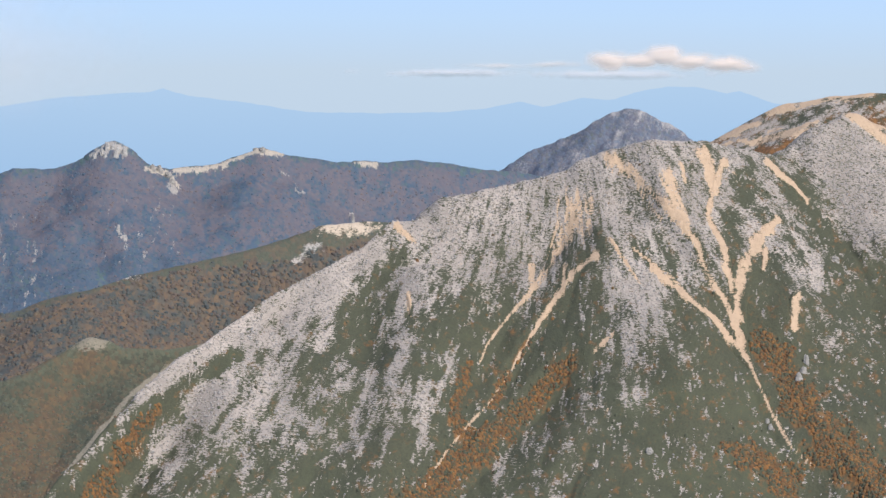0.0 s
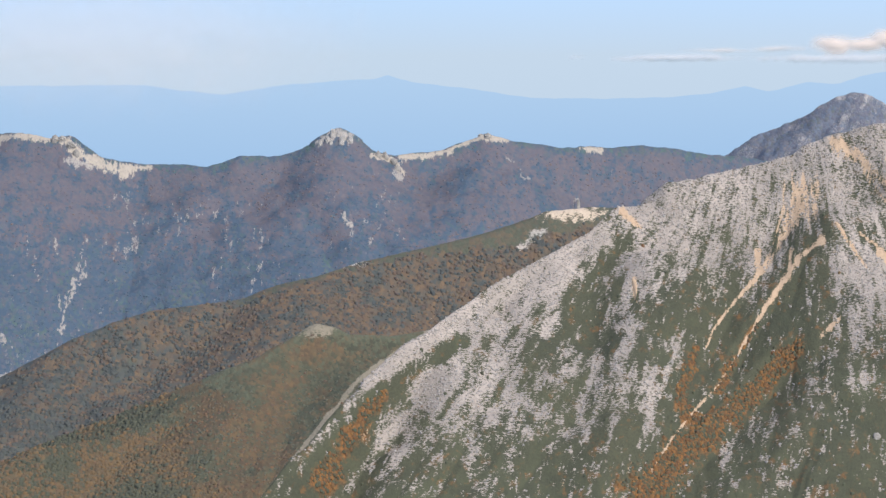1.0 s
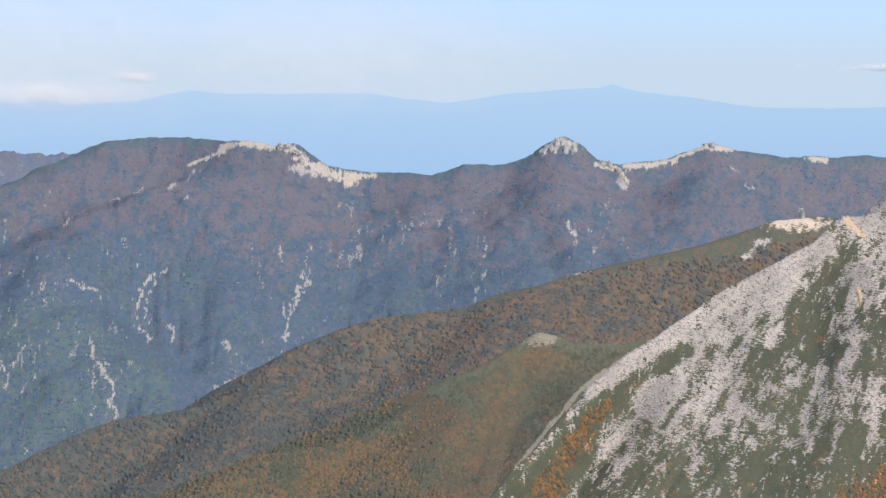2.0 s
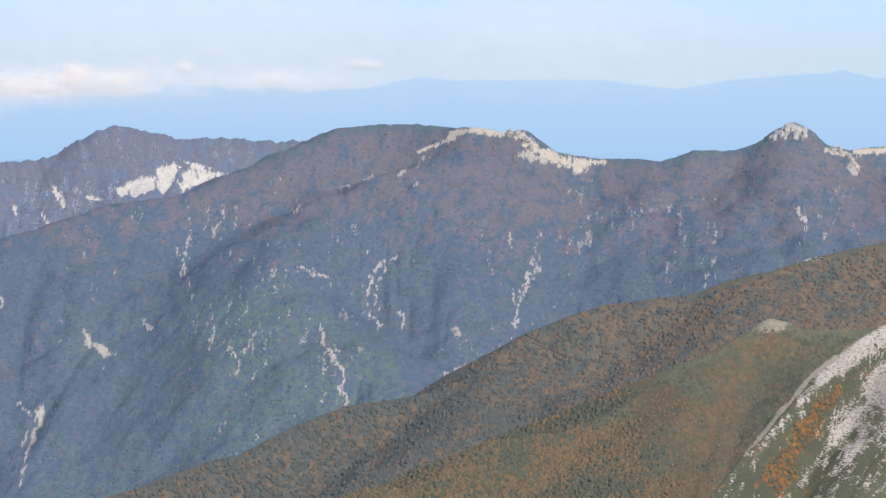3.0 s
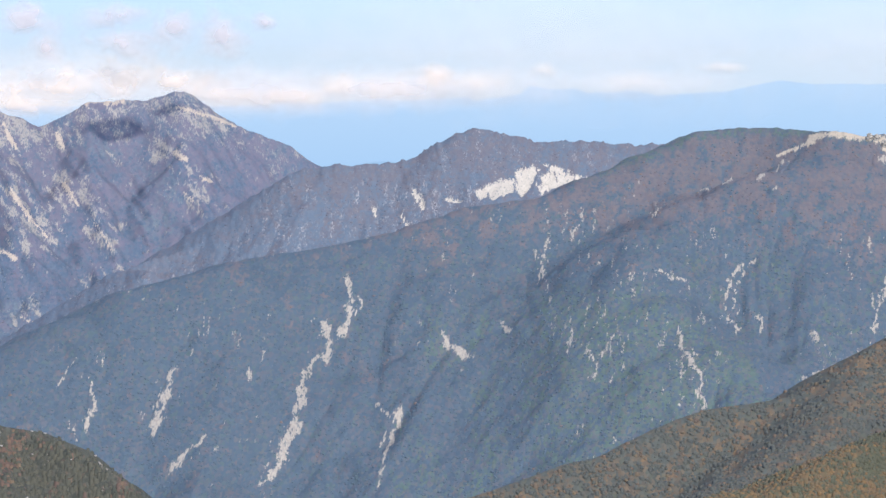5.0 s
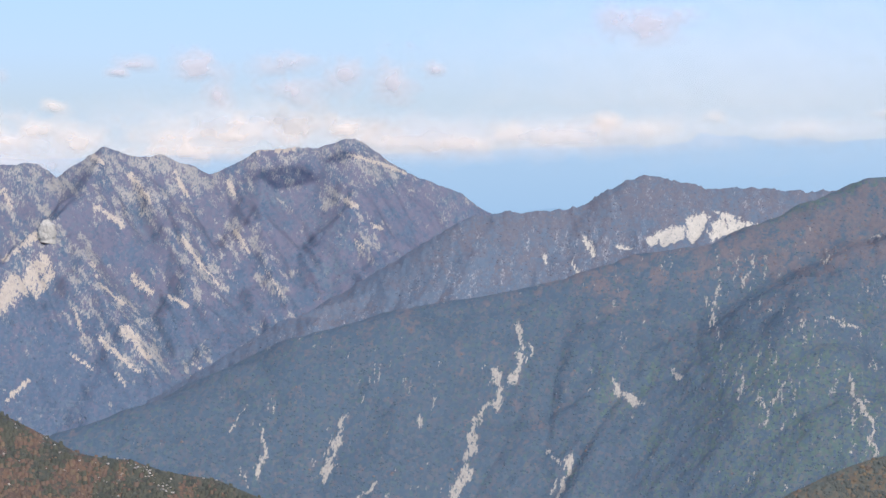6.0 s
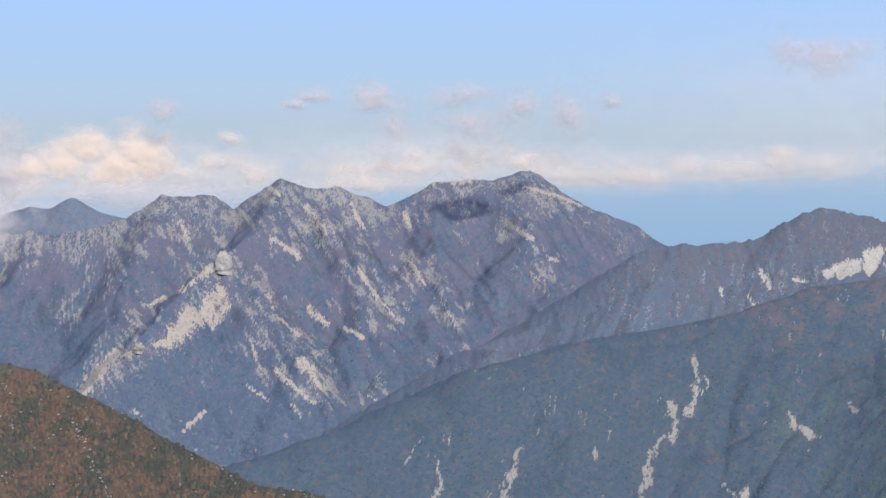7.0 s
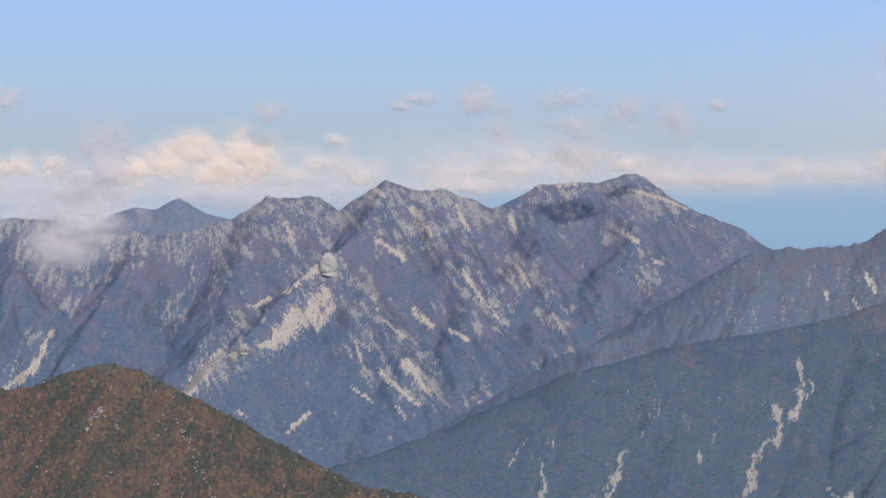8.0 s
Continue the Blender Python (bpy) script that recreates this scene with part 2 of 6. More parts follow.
    link(col, b.inputs["Base Color"])
    link(bump.outputs[0], b.inputs["Normal"])
    out = t.nodes.new("ShaderNodeOutputMaterial")
    link(b.outputs[0], out.inputs[0])
    return m


GRANITE, GRANITE_DARK, SAND = (0.345, 0.297, 0.258), (0.215, 0.188, 0.166), (0.40, 0.272, 0.172)
scree_ground = land_material("scree_ground", (0.056, 0.059, 0.04), (0.068, 0.068, 0.044), GRANITE, GRANITE_DARK, (0.4, 0.288, 0.195), (0.155, 0.075, 0.032), edge=0.045, lush_and_lit=(0.07, 0.074, 0.046))
heath_ground = land_material("heath_ground", (0.058, 0.062, 0.045), (0.07, 0.073, 0.051), (0.22, 0.19, 0.145), (0.17, 0.15, 0.11), SAND, (0.104, 0.074, 0.048), cell=1.5, vary=0.75, relief=0.45, facing=-6, lush_and_lit=(0.094, 0.1, 0.068))
# Leaf greens leaned towards slate blue for a trace of painted haze.
autumn_ground = land_material("autumn_ground", (0.054, 0.063, 0.064), (0.066, 0.073, 0.068), (0.33, 0.31, 0.28), GRANITE, (0.44, 0.355, 0.27), (0.112, 0.08, 0.058), cell=2.2, vary=0.75, relief=0.35, facing=-6, lush_and_lit=(0.078, 0.083, 0.062))
# Woods shifted towards blue: distance haze put into the base colours.
hazed_wood_ground = land_material("hazed_wood_ground", (0.052, 0.078, 0.112), (0.06, 0.086, 0.118), (0.3, 0.272, 0.245), (0.24, 0.222, 0.205), (0.33, 0.287, 0.237), (0.105, 0.096, 0.111), 1.5, 0.28, cell=2.1, vary=0.3, edge=0.12, facing=-9, lush_and_lit=(0.076, 0.112, 0.108), lay=(1.7, 0.25, 0.7))
# Scarp ridge paler and bluer still; its haze is part of the palette.
hazed_scarp_ground = land_material("hazed_scarp_ground", (0.08, 0.108, 0.152), (0.09, 0.115, 0.156), (0.31, 0.30, 0.315), (0.25, 0.248, 0.27), (0.37, 0.34, 0.305), (0.1, 0.1, 0.126), 1.6, 0.25, cell=2.4, vary=0.3, edge=0.2, facing=-13, lush_and_lit=(0.095, 0.118, 0.15), lay=(1.7, 0.25, 0.7))
# Massif scrub tinted blue, standing in for aerial haze.
hazed_massif_ground = land_material("hazed_massif_ground", (0.059, 0.087, 0.133), (0.07, 0.099, 0.147), (0.255, 0.24, 0.23), (0.21, 0.202, 0.2), (0.33, 0.285, 0.248), (0.105, 0.104, 0.145), 1.9, 0.2, cell=2.4, vary=0.28, edge=0.2, facing=-19, lush_and_lit=(0.1, 0.128, 0.165), lay=(1.7, 0.25, 0.7))
# Crag and back peak: pale blue haze mixed into the base colours.
hazed_crag_ground = land_material("hazed_crag_ground", (0.088, 0.108, 0.145), (0.098, 0.116, 0.148), (0.29, 0.275, 0.265), (0.23, 0.22, 0.22), (0.37, 0.325, 0.275), (0.112, 0.108, 0.13), 1.0, 0.4, cell=2.2, vary=0.8)
hazed_back_ground = land_material("hazed_back_ground", (0.105, 0.135, 0.19), (0.115, 0.144, 0.196), (0.22, 0.225, 0.25), (0.19, 0.2, 0.23), (0.3, 0.28, 0.27), (0.135, 0.14, 0.18), 1.0, 0.3, cell=2.6, vary=0.4, edge=0.2, facing=-22, lay=(1.7, 0.25, 0.7))
hill_ground = land_material("hill_ground", (0.046, 0.051, 0.046), (0.06, 0.061, 0.052), GRANITE, GRANITE_DARK, SAND, (0.1, 0.067, 0.055), cell=1.3, facing=-21, lush_and_lit=(0.09, 0.092, 0.076))
valley_ground = land_material("valley_ground", (0.06, 0.08, 0.06), (0.08, 0.09, 0.06), GRANITE, GRANITE_DARK, SAND, (0.2, 0.1, 0.05), 4.0)

# ---- ground ----
ga = np.radians(np.linspace(0, 360, 181))
gr = np.concatenate([np.array([0.02, 1, 2, 4, 7, 12, 20, 35, 60, 100, 160, 240, 340]), np.linspace(440, 1200, 9), np.linspace(1400, 4930, 26)])
GA, GR = np.meshgrid(ga, gr)
GX, GY = GR * np.sin(GA), GR * np.cos(GA)
GZ = -4 + 6 * (fbm(GX / 300, GY / 300, 3) - 0.5)
summit = EYE - 1.7 - 0.55 * (np.sqrt(GR * GR + 9) - 3) + ease(3, 60, GR) * 14 * (fbm(GX / 40, GY / 40, 4) - 0.6)
GZ = np.maximum(GZ, summit)
ground = new("ground", mesh_from("ground", np.stack([GX, GY, GZ], -1).reshape(-1, 3), sheet_faces(181, len(gr)), valley_ground))
tagged(ground, "green valley floor rising to the summit underfoot", "ground", kind="structure")


# ---- front scree mountain ----
def paint_scree(AZ, EL, drop, X, Y, front, rib):
    u = np.degrees(np.arctan2(AZ - 1.4, 1.7 - EL))
    v = np.hypot(AZ - 1.4, 1.7 - EL)
    n = fbm(u / 0.9, v * 2.6, 31, 4)
    n2 = fbm(AZ * 9, EL * 9, 41, 4)
    n = 0.5 + 1.5 * (n - 0.5)
    n2 = 0.5 + 1.5 * (n2 - 0.5)
    high = ease(-2.75, -1.45, EL + 0.3 * (n2 - 0.5))
    west = ease(0.4, -0.9, AZ + 0.35 * (EL + 2.0)) * ease(-5.0, -3.0, EL)
    rock = 0.22 - 0.2 * ease(-3.7, -4.2, AZ) + 0.46 * high + 0.3 * west - 0.28 * ease(0.8, 2.4, AZ) * ease(-2.6, -3.4, EL)
    for pts, w0, w1, amount in ROCKY:
        rock = rock + amount * np.clip(streak(AZ, EL, pts, w0, w1), 0, 1)
    for pts, w0, w1, amount in GRASSY:
        rock = rock - amount * np.clip(streak(AZ, EL, pts, w0, w1), 0, 1)
    n3 = fbm(u / 0.6 + 1.5 * n2, v * 4.5, 33, 4)
    rock = np.clip(rock + (1.5 - 0.6 * high) * (0.5 * n + 0.5 * n2 - 0.5) + (0.6 + 0.8 * high * ease(-0.9, -1.6, EL) * ease(0.6, 1.8, AZ)) * (n3 - 0.5), 0, 1)
    sand = np.zeros(AZ.shape)
    for pts, w0, w1 in SANDY:
        sand = np.maximum(sand, streak(AZ, EL, pts, w0, w1))
    thread = fbm(u / 0.7 + 0.8 * n2, v * 2.4, 39, 4)
    sand = ease(0.05, 1.0, sand - 0.34 + 0.4 * (n - 0.5) + 0.9 * (n3 - 0.5) + 1.7 * (thread - 0.5)) * 0.82
    fall = np.zeros(AZ.shape)
    for pts, w0, w1 in LEAFY:
        fall = np.maximum(fall, streak(AZ, EL, pts, w0, w1))
    fall = ease(0.0, 1.1, fall - 0.3 + 0.9 * (n2 - 0.5) + 1.2 * (n3 - 0.5)) * 0.9
    fall = np.maximum(fall, np.clip(0.02 + 0.7 * (n2 - 0.5), 0, 0.22))
    rock = np.clip(0.39 + 0.78 * (rock - 0.5), 0, 0.64) - 0.08 * ease(2.6, 4.2, AZ) * high
    dash = fbm(u / 0.22 + 3 * n2, v * 11, 37, 3)
    rock = np.maximum(rock, 0.5 * ease(0.62, 0.74, dash + 0.2 * (n - 0.5)) * (1 - 0.6 * sand))
    return {"rock": rock * front * (1 - ease(0.3, 0.8, fall)), "sand": sand * front, "fall": fall * front, "carve": sand * 0.5, "lush_and_lit": np.clip(0.25 + 2.0 * (fbm(AZ * 1.6, EL * 2.2, 35, 4) - 0.5), 0, 0.8) * ease(-2.2, -3.4, EL) * 0.7,
            "flow": (np.radians(u) * 150, v * 35 * 0.32)}


SANDY = [
    ([(1.68, -1.15), (1.62, -1.45), (1.50, -1.66)], 0.27, 0.15), ([(1.50, -1.66), (1.28, -2.05), (1.01, -2.37), (0.78, -2.63)], 0.08, 0.035),
    ([(1.44, -1.42), (1.30, -1.92)], 0.03, 0.015), ([(1.12, -1.92), (1.11, -2.14)], 0.06, 0.03),
    ([(1.93, -1.80), (1.66, -2.01), (1.45, -2.31), (1.21, -2.67)], 0.07, 0.05), ([(1.55, -1.92), (1.51, -2.28)], 0.05, 0.05),
    ([(1.21, -2.67), (0.84, -3.28), (0.62, -3.64)], 0.03, 0.022), ([(0.62, -3.64), (0.37, -3.89), (0.05, -4.29), (-0.23, -4.72)], 0.025, 0.025),
    ([(0.78, -2.63), (0.56, -2.93), (0.48, -3.14)], 0.03, 0.02), ([(2.16, -2.78), (1.91, -3.01)], 0.03, 0.02),
]
SANDY += [
    ([(2.09, -0.54), (2.41, -0.76), (2.70, -1.05), (2.98, -1.33)], 0.101, 0.060), ([(2.98, -1.33), (3.21, -1.67), (3.37, -2.05), (3.62, -2.44), (3.71, -2.70)], 0.055, 0.070),
    ([(2.84, -0.78), (2.94, -1.14), (3.08, -1.43)], 0.117, 0.060), ([(3.01, -0.62), (3.06, -0.85)], 0.050, 0.040),
    ([(3.29, -0.47), (3.37, -0.71), (3.42, -0.99)], 0.094, 0.094), ([(3.42, -0.99), (3.35, -1.28), (3.52, -1.62), (3.59, -1.91), (3.67, -2.24)], 0.050, 0.070),
    ([(3.54, -0.62), (3.44, -0.98)], 0.070, 0.050),
    ([(4.24, -1.33), (4.00, -1.57), (3.86, -1.86)], 0.078, 0.109), ([(3.86, -1.86), (3.76, -2.10), (3.72, -2.54), (3.79, -2.98), (3.91, -3.18)], 0.125, 0.050),
]
SANDY += [
    ([(3.91, -3.18), (4.17, -3.76), (4.42, -4.19), (4.99, -4.68)], 0.025, 0.022), ([(4.09, -1.71), (4.05, -2.01)], 0.040, 0.030),
    ([(2.12, -1.58), (2.51, -2.16)], 0.035, 0.020), ([(2.65, -1.96), (3.00, -2.25), (3.48, -2.63), (3.86, -3.12)], 0.060, 0.050),
    ([(2.41, -1.70), (2.98, -2.13)], 0.030, 0.020), ([(4.49, -2.30), (4.46, -2.67)], 0.070, 0.060),
    ([(4.11, -0.61), (4.35, -0.82), (4.61, -1.12)], 0.070, 0.030), ([(5.16, 0.01), (5.59, -0.30), (5.96, -0.61)], 0.109, 0.078),
    ([(-0.44, -2.29), (-0.41, -2.57)], 0.035, 0.020), ([(-0.60, -1.43), (-0.35, -1.64)], 0.055, 0.030), ([(2.47, -0.95), (2.76, -1.34)], 0.040, 0.030),
]
ROCKY = [
    ([(-2.70, -2.72), (-3.30, -3.15), (-3.80, -3.58), (-4.10, -3.90)], 0.14, 0.05, 0.6),
    ([(-0.96, -1.79), (-1.60, -2.15), (-2.39, -2.65), (-3.10, -3.15)], 0.22, 0.16, 0.4),
    ([(-1.32, -2.15), (-1.89, -2.86), (-2.46, -3.58)], 0.2, 0.2, 0.2),
    ([(2.48, -2.27), (2.34, -2.85), (2.49, -3.56)], 0.34, 0.3, 0.42),
    ([(4.69, -1.79), (4.76, -2.19)], 0.1, 0.05, 0.6),
    ([(4.63, -3.12), (4.49, -3.40)], 0.08, 0.05, 0.5),
    ([(-3.10, -3.51), (-2.24, -4.01), (-2.17, -4.72)], 0.35, 0.3, 0.2),
    ([(-3.53, -4.44), (-2.89, -3.51)], 0.25, 0.25, 0.25),
    ([(1.99, -3.99), (0.84, -4.50), (0.56, -4.79)], 0.22, 0.2, 0.2),
    ([(5.11, -0.19), (5.25, -0.90), (5.54, -1.40)], 0.5, 0.3, 0.3),
]
GRASSY = [
    ([(-2.65, -3.05), (-3.28, -3.52), (-3.78, -3.95), (-4.30, -4.70)], 0.09, 0.2, 0.75),
    ([(-1.88, -4.79), (-0.16, -4.86)], 0.5, 0.5, 0.28),
    ([(-0.67, -1.79), (-1.03, -2.43), (-0.96, -3.00)], 0.25, 0.25, 0.52), ([(0.69, -2.78), (0.41, -3.57), (0.05, -4.50)], 0.3, 0.3, 0.38),
    ([(1.98, -1.56), (1.69, -2.13), (1.27, -3.14)], 0.14, 0.3, 0.45), ([(1.91, -2.63), (1.20, -3.57)], 0.25, 0.3, 0.38),
    ([(3.79, -0.80), (3.83, -1.01)], 0.12, 0.1, 0.68), ([(3.62, -1.27), (3.66, -1.77)], 0.1, 0.1, 0.52),
    ([(3.19, -1.55), (3.34, -1.91)], 0.1, 0.1, 0.38), ([(3.20, -2.27), (3.63, -2.98), (3.99, -3.98)], 0.25, 0.3, 0.30),
]
GRASSY += [
    ([(4.05, -1.98), (4.20, -3.12)], 0.2, 0.4, 0.60), ([(4.40, -0.90), (4.97, -1.69), (5.60, -2.39)], 0.16, 0.3, 0.52),
    ([(3.35, -4.27), (1.56, -4.85)], 0.6, 0.6, 0.15), 
    ([(0.19, -2.43), (-0.17, -3.14)], 0.12, 0.2, 0.30), ([(2.76, -1.56), (2.91, -1.98)], 0.1, 0.1, 0.30),
]
LEAFY = [
    ([(0.34, -3.21), (0.16, -3.64), (0.23, -4.07)], 0.10, 0.12),
    ([(1.63, -3.14), (1.20, -3.57), (0.70, -4.07), (0.13, -4.57), (-0.30, -5.00)], 0.10, 0.40),
    ([(1.12, -2.85), (0.84, -3.28), (0.62, -3.71)], 0.05, 0.08),
    ([(3.98, -2.83), (4.27, -3.12), (4.63, -3.83), (4.99, -4.25), (5.42, -4.60)], 0.18, 0.5),
    ([(-3.60, -3.75), (-3.95, -4.15), (-4.40, -4.85)], 0.06, 0.24),
    ([(3.71, -4.26), (4.35, -4.62)], 0.2, 0.3),
]
SCREE_GULLIES = [
    ([(2.19, -0.63), (2.70, -1.05), (3.21, -1.67), (3.62, -2.44), (3.91, -3.18), (4.42, -4.19), (4.99, -4.82)], 0.6, 11),
    ([(1.63, -1.22), (1.28, -2.01), (0.78, -2.63), (0.48, -3.21), (0.20, -4.14)], 0.45, 6),
    ([(1.93, -1.80), (1.45, -2.31), (1.21, -2.67), (0.84, -3.28), (0.37, -3.89), (-0.23, -4.79)], 0.38, 6),
    ([(3.33, -0.55), (3.35, -1.28), (3.59, -1.91), (3.70, -2.55)], 0.25, 3),
    ([(4.24, -1.37), (3.86, -1.86), (3.72, -2.54)], 0.3, 3),
    ([(2.16, -2.78), (1.55, -3.28), (0.70, -4.14), (-0.16, -5.00)], 0.5, 8),
    ([(-0.67, -1.71), (-0.99, -2.43), (-0.92, -3.15), (-1.17, -4.01)], 0.3, 1.5),
]
SCREE_GULLIES += [
    ([(4.36, -0.90), (4.97, -1.69), (5.55, -2.54)], 0.35, 5),
    ([(4.55, -2.20), (4.60, -2.90), (4.95, -3.70), (5.50, -4.40)], 0.4, 5),
]
scree_lines = [
    ([(7.94, -1.52, 2130), (6.53, -0.89, 2120), (5.59, -0.29, 2110), (5.11, 0.01, 2100), (4.75, -0.15, 2080), (4.40, -0.40, 2070), (4.11, -0.61, 2050), (3.76, -0.45, 2030), (3.47, -0.37, 2020), (3.18, -0.34, 2010), (2.68, -0.35, 2000), (2.26, -0.45, 2000), (1.83, -0.59, 2000), (1.44, -0.77, 1995), (0.86, -0.88, 1990), (0.47, -0.98, 1985), (0.04, -1.07, 1980), (-0.25, -1.32, 1970), (-0.67, -1.39, 1960), (-1.03, -1.72, 1940)], 0.85, 5),
]
scree_lines += [
    ([(-0.67, -1.39, 1960), (-1.03, -1.72, 1940), (-1.60, -2.00, 1915), (-2.18, -2.33, 1890), (-2.53, -2.58, 1870), (-2.96, -2.87, 1845), (-3.46, -3.15, 1820), (-3.89, -3.51, 1795), (-4.32, -4.01, 1765), (-4.81, -4.58, 1735), (-5.31, -5.22, 1700), (-6.02, -6.06, 1660)], 2.6, 3),
    ([(-1.53, -2.00, 1915), (-1.74, -3.01, 1855), (-2.03, -4.01, 1795), (-2.38, -5.01, 1735), (-2.74, -5.86, 1690)], 0.72, 16),
    ([(-2.60, -2.65, 1868), (-2.82, -3.44, 1820), (-3.17, -4.29, 1770), (-3.60, -5.15, 1720)], 0.8, 12),
]
scree_lines += [
    ([(2.19, -0.52, 2000), (2.12, -1.42, 1945), (2.41, -2.42, 1885), (2.13, -3.13, 1845), (1.70, -3.85, 1800), (1.06, -4.71, 1755), (0.49, -5.71, 1700)], 0.64, 14),
    ([(-0.14, -1.93, 1920), (-0.35, -3.00, 1850), (-0.59, -4.00, 1790), (-0.88, -5.01, 1735), (-1.16, -5.86, 1690)], 0.62, 20),
    ([(3.90, -0.48, 2035), (4.05, -1.26, 1985), (4.41, -2.26, 1920), (4.70, -3.26, 1860), (5.13, -4.25, 1800), (5.57, -5.31, 1740)], 0.62, 6),
    ([(2.70, -2.56, 1885), (3.20, -3.41, 1835), (3.63, -4.12, 1795), (4.00, -4.97, 1750)], 0.5, 6),
]
scree_lines += [
    ([(2.61, -0.38, 2000), (2.76, -0.91, 1960), (3.19, -1.98, 1905), (3.41, -2.55, 1870)], 0.7, 4),
    ([(5.25, -0.08, 2100), (5.54, -1.40, 2010), (5.98, -2.82, 1920), (6.41, -4.24, 1830)], 0.62, 8),
]
scree_mountain, scree_data = mountain("scree_mountain", (-7.0, 7.0, 750), rings(1250, 1640, 2150, 2700, 2.1), scree_lines, paint_scree, scree_ground, (34, 2.4, False), 1.1, 14, 11, ((-4, 1.0), (0, 0.1), (2, 0.2), (5, -0.5)), SCREE_GULLIES, 5.0, 2, 1)
tagged(scree_mountain, "pale granite scree mountain with tan gullies, grass and orange scrub", "mountain")


# ---- heath spur below the scree ----
def paint_heath(AZ, EL, drop, X, Y, front, rib):
    n = fbm(AZ * 5, EL * 7, 71, 5)
    rock = np.maximum(patch(AZ, EL, KNOB, 0.55, 0.14) - 0.4, 0)
    path = streak(AZ, EL, TRACK, 0.04, 0.03)
    band = streak(AZ, EL, SIDE_SCREE, 0.20, 0.03)
    rock = np.maximum(0.66 * crisp(rock, n, 0.9, 0.5) * (rock > 0), crisp(np.maximum(path, band) - 0.35, n, 0.9, 0.4) * (np.maximum(path, band) > 0.1))
    patches = fbm(AZ * 2.2, EL * 3.2, 77, 4)
    fall = np.clip(0.44 + 0.2 * ease(-3.2, -4.6, EL) - 0.7 * ease(8, 2, drop) * ease(-4.6, -3.6, EL) + 0.6 * ease(5, 1, drop) * ease(-5.2, -5.8, AZ) + 0.9 * (n - 0.5) + 2.4 * (patches - 0.5), 0, 1)
    verdant = patch(AZ, EL, (-5.62, -3.60), 0.36, 0.12, -32)
    rim = ease(3.5, 0.5, drop + 2 * (n - 0.5)) * (ease(-5.7, -6.0, AZ) + ease(-4.75, -5.0, AZ) * ease(-5.4, -5.2, AZ)) * ease(-7.0, -6.5, AZ)
    fall = np.clip(fall - 0.25 * ease(-7.0, -8.0, AZ) + 0.6 * rim - 0.8 * np.clip(verdant, 0, 1), 0, 1)
    return {"rock": rock * front, "sand": 0 * AZ, "fall": fall * (1 - rock), "lush_and_lit": np.clip(0.8 * np.clip(verdant, 0, 1) + 1.1 * ease(6, 1, drop + 4 * (n - 0.5)) * ease(-7.5, -5.5, AZ) + 1.4 * (patches - 0.55), 0, 1)}


KNOB = [(-4.39, -2.91)][0]
TRACK = [(-3.97, -3.61), (-4.33, -4.04), (-4.69, -4.47), (-5.05, -4.90), (-5.34, -5.32)]
SIDE_SCREE = [(-1.17, -1.72), (-2.18, -2.36), (-2.82, -2.87), (-3.46, -3.22), (-3.96, -3.58), (-4.24, -3.94)]
heath_lines = [
    ([(-1.31, -2.86, 2160), (-2.75, -2.87, 2150), (-3.53, -3.02, 2140), (-4.07, -2.99, 2130), (-4.30, -2.88, 2126), (-4.45, -2.85, 2125), (-4.89, -3.10, 2112), (-5.29, -3.33, 2100), (-5.76, -3.63, 2085), (-6.29, -3.96, 2066), (-6.80, -4.18, 2045), (-7.10, -4.28, 2034), (-7.60, -4.33, 2014), (-8.06, -4.44, 1996), (-8.40, -4.62, 1983), (-8.77, -4.87, 1968), (-9.06, -5.03, 1958), (-9.36, -4.96, 1950), (-9.66, -5.01, 1940), (-9.92, -5.12, 1930), (-10.44, -5.42, 1910), (-11.17, -6.10, 1880)], 0.8, 5),
    ([(-5.33, -3.39, 2090), (-5.62, -4.11, 2030), (-6.05, -4.82, 1980), (-6.63, -5.67, 1930)], 0.42, 10),
    ([(-3.89, -3.04, 2140), (-3.90, -3.68, 2060), (-4.47, -4.40, 1990), (-5.05, -5.32, 1920)], 0.42, 10),
]
heath_spur, heath_data = mountain("heath_spur", (-11.5, -0.8, 340), rings(1300, 1780, 2190, 2600, 2.8), heath_lines, paint_heath, heath_ground, (40, 2.5, False), 0.8, 10, 21, ((-9, 0.5), (0, 0.5)))
tagged(heath_spur, "olive and rust heath spur with a bare rounded knob", "mountain spur")


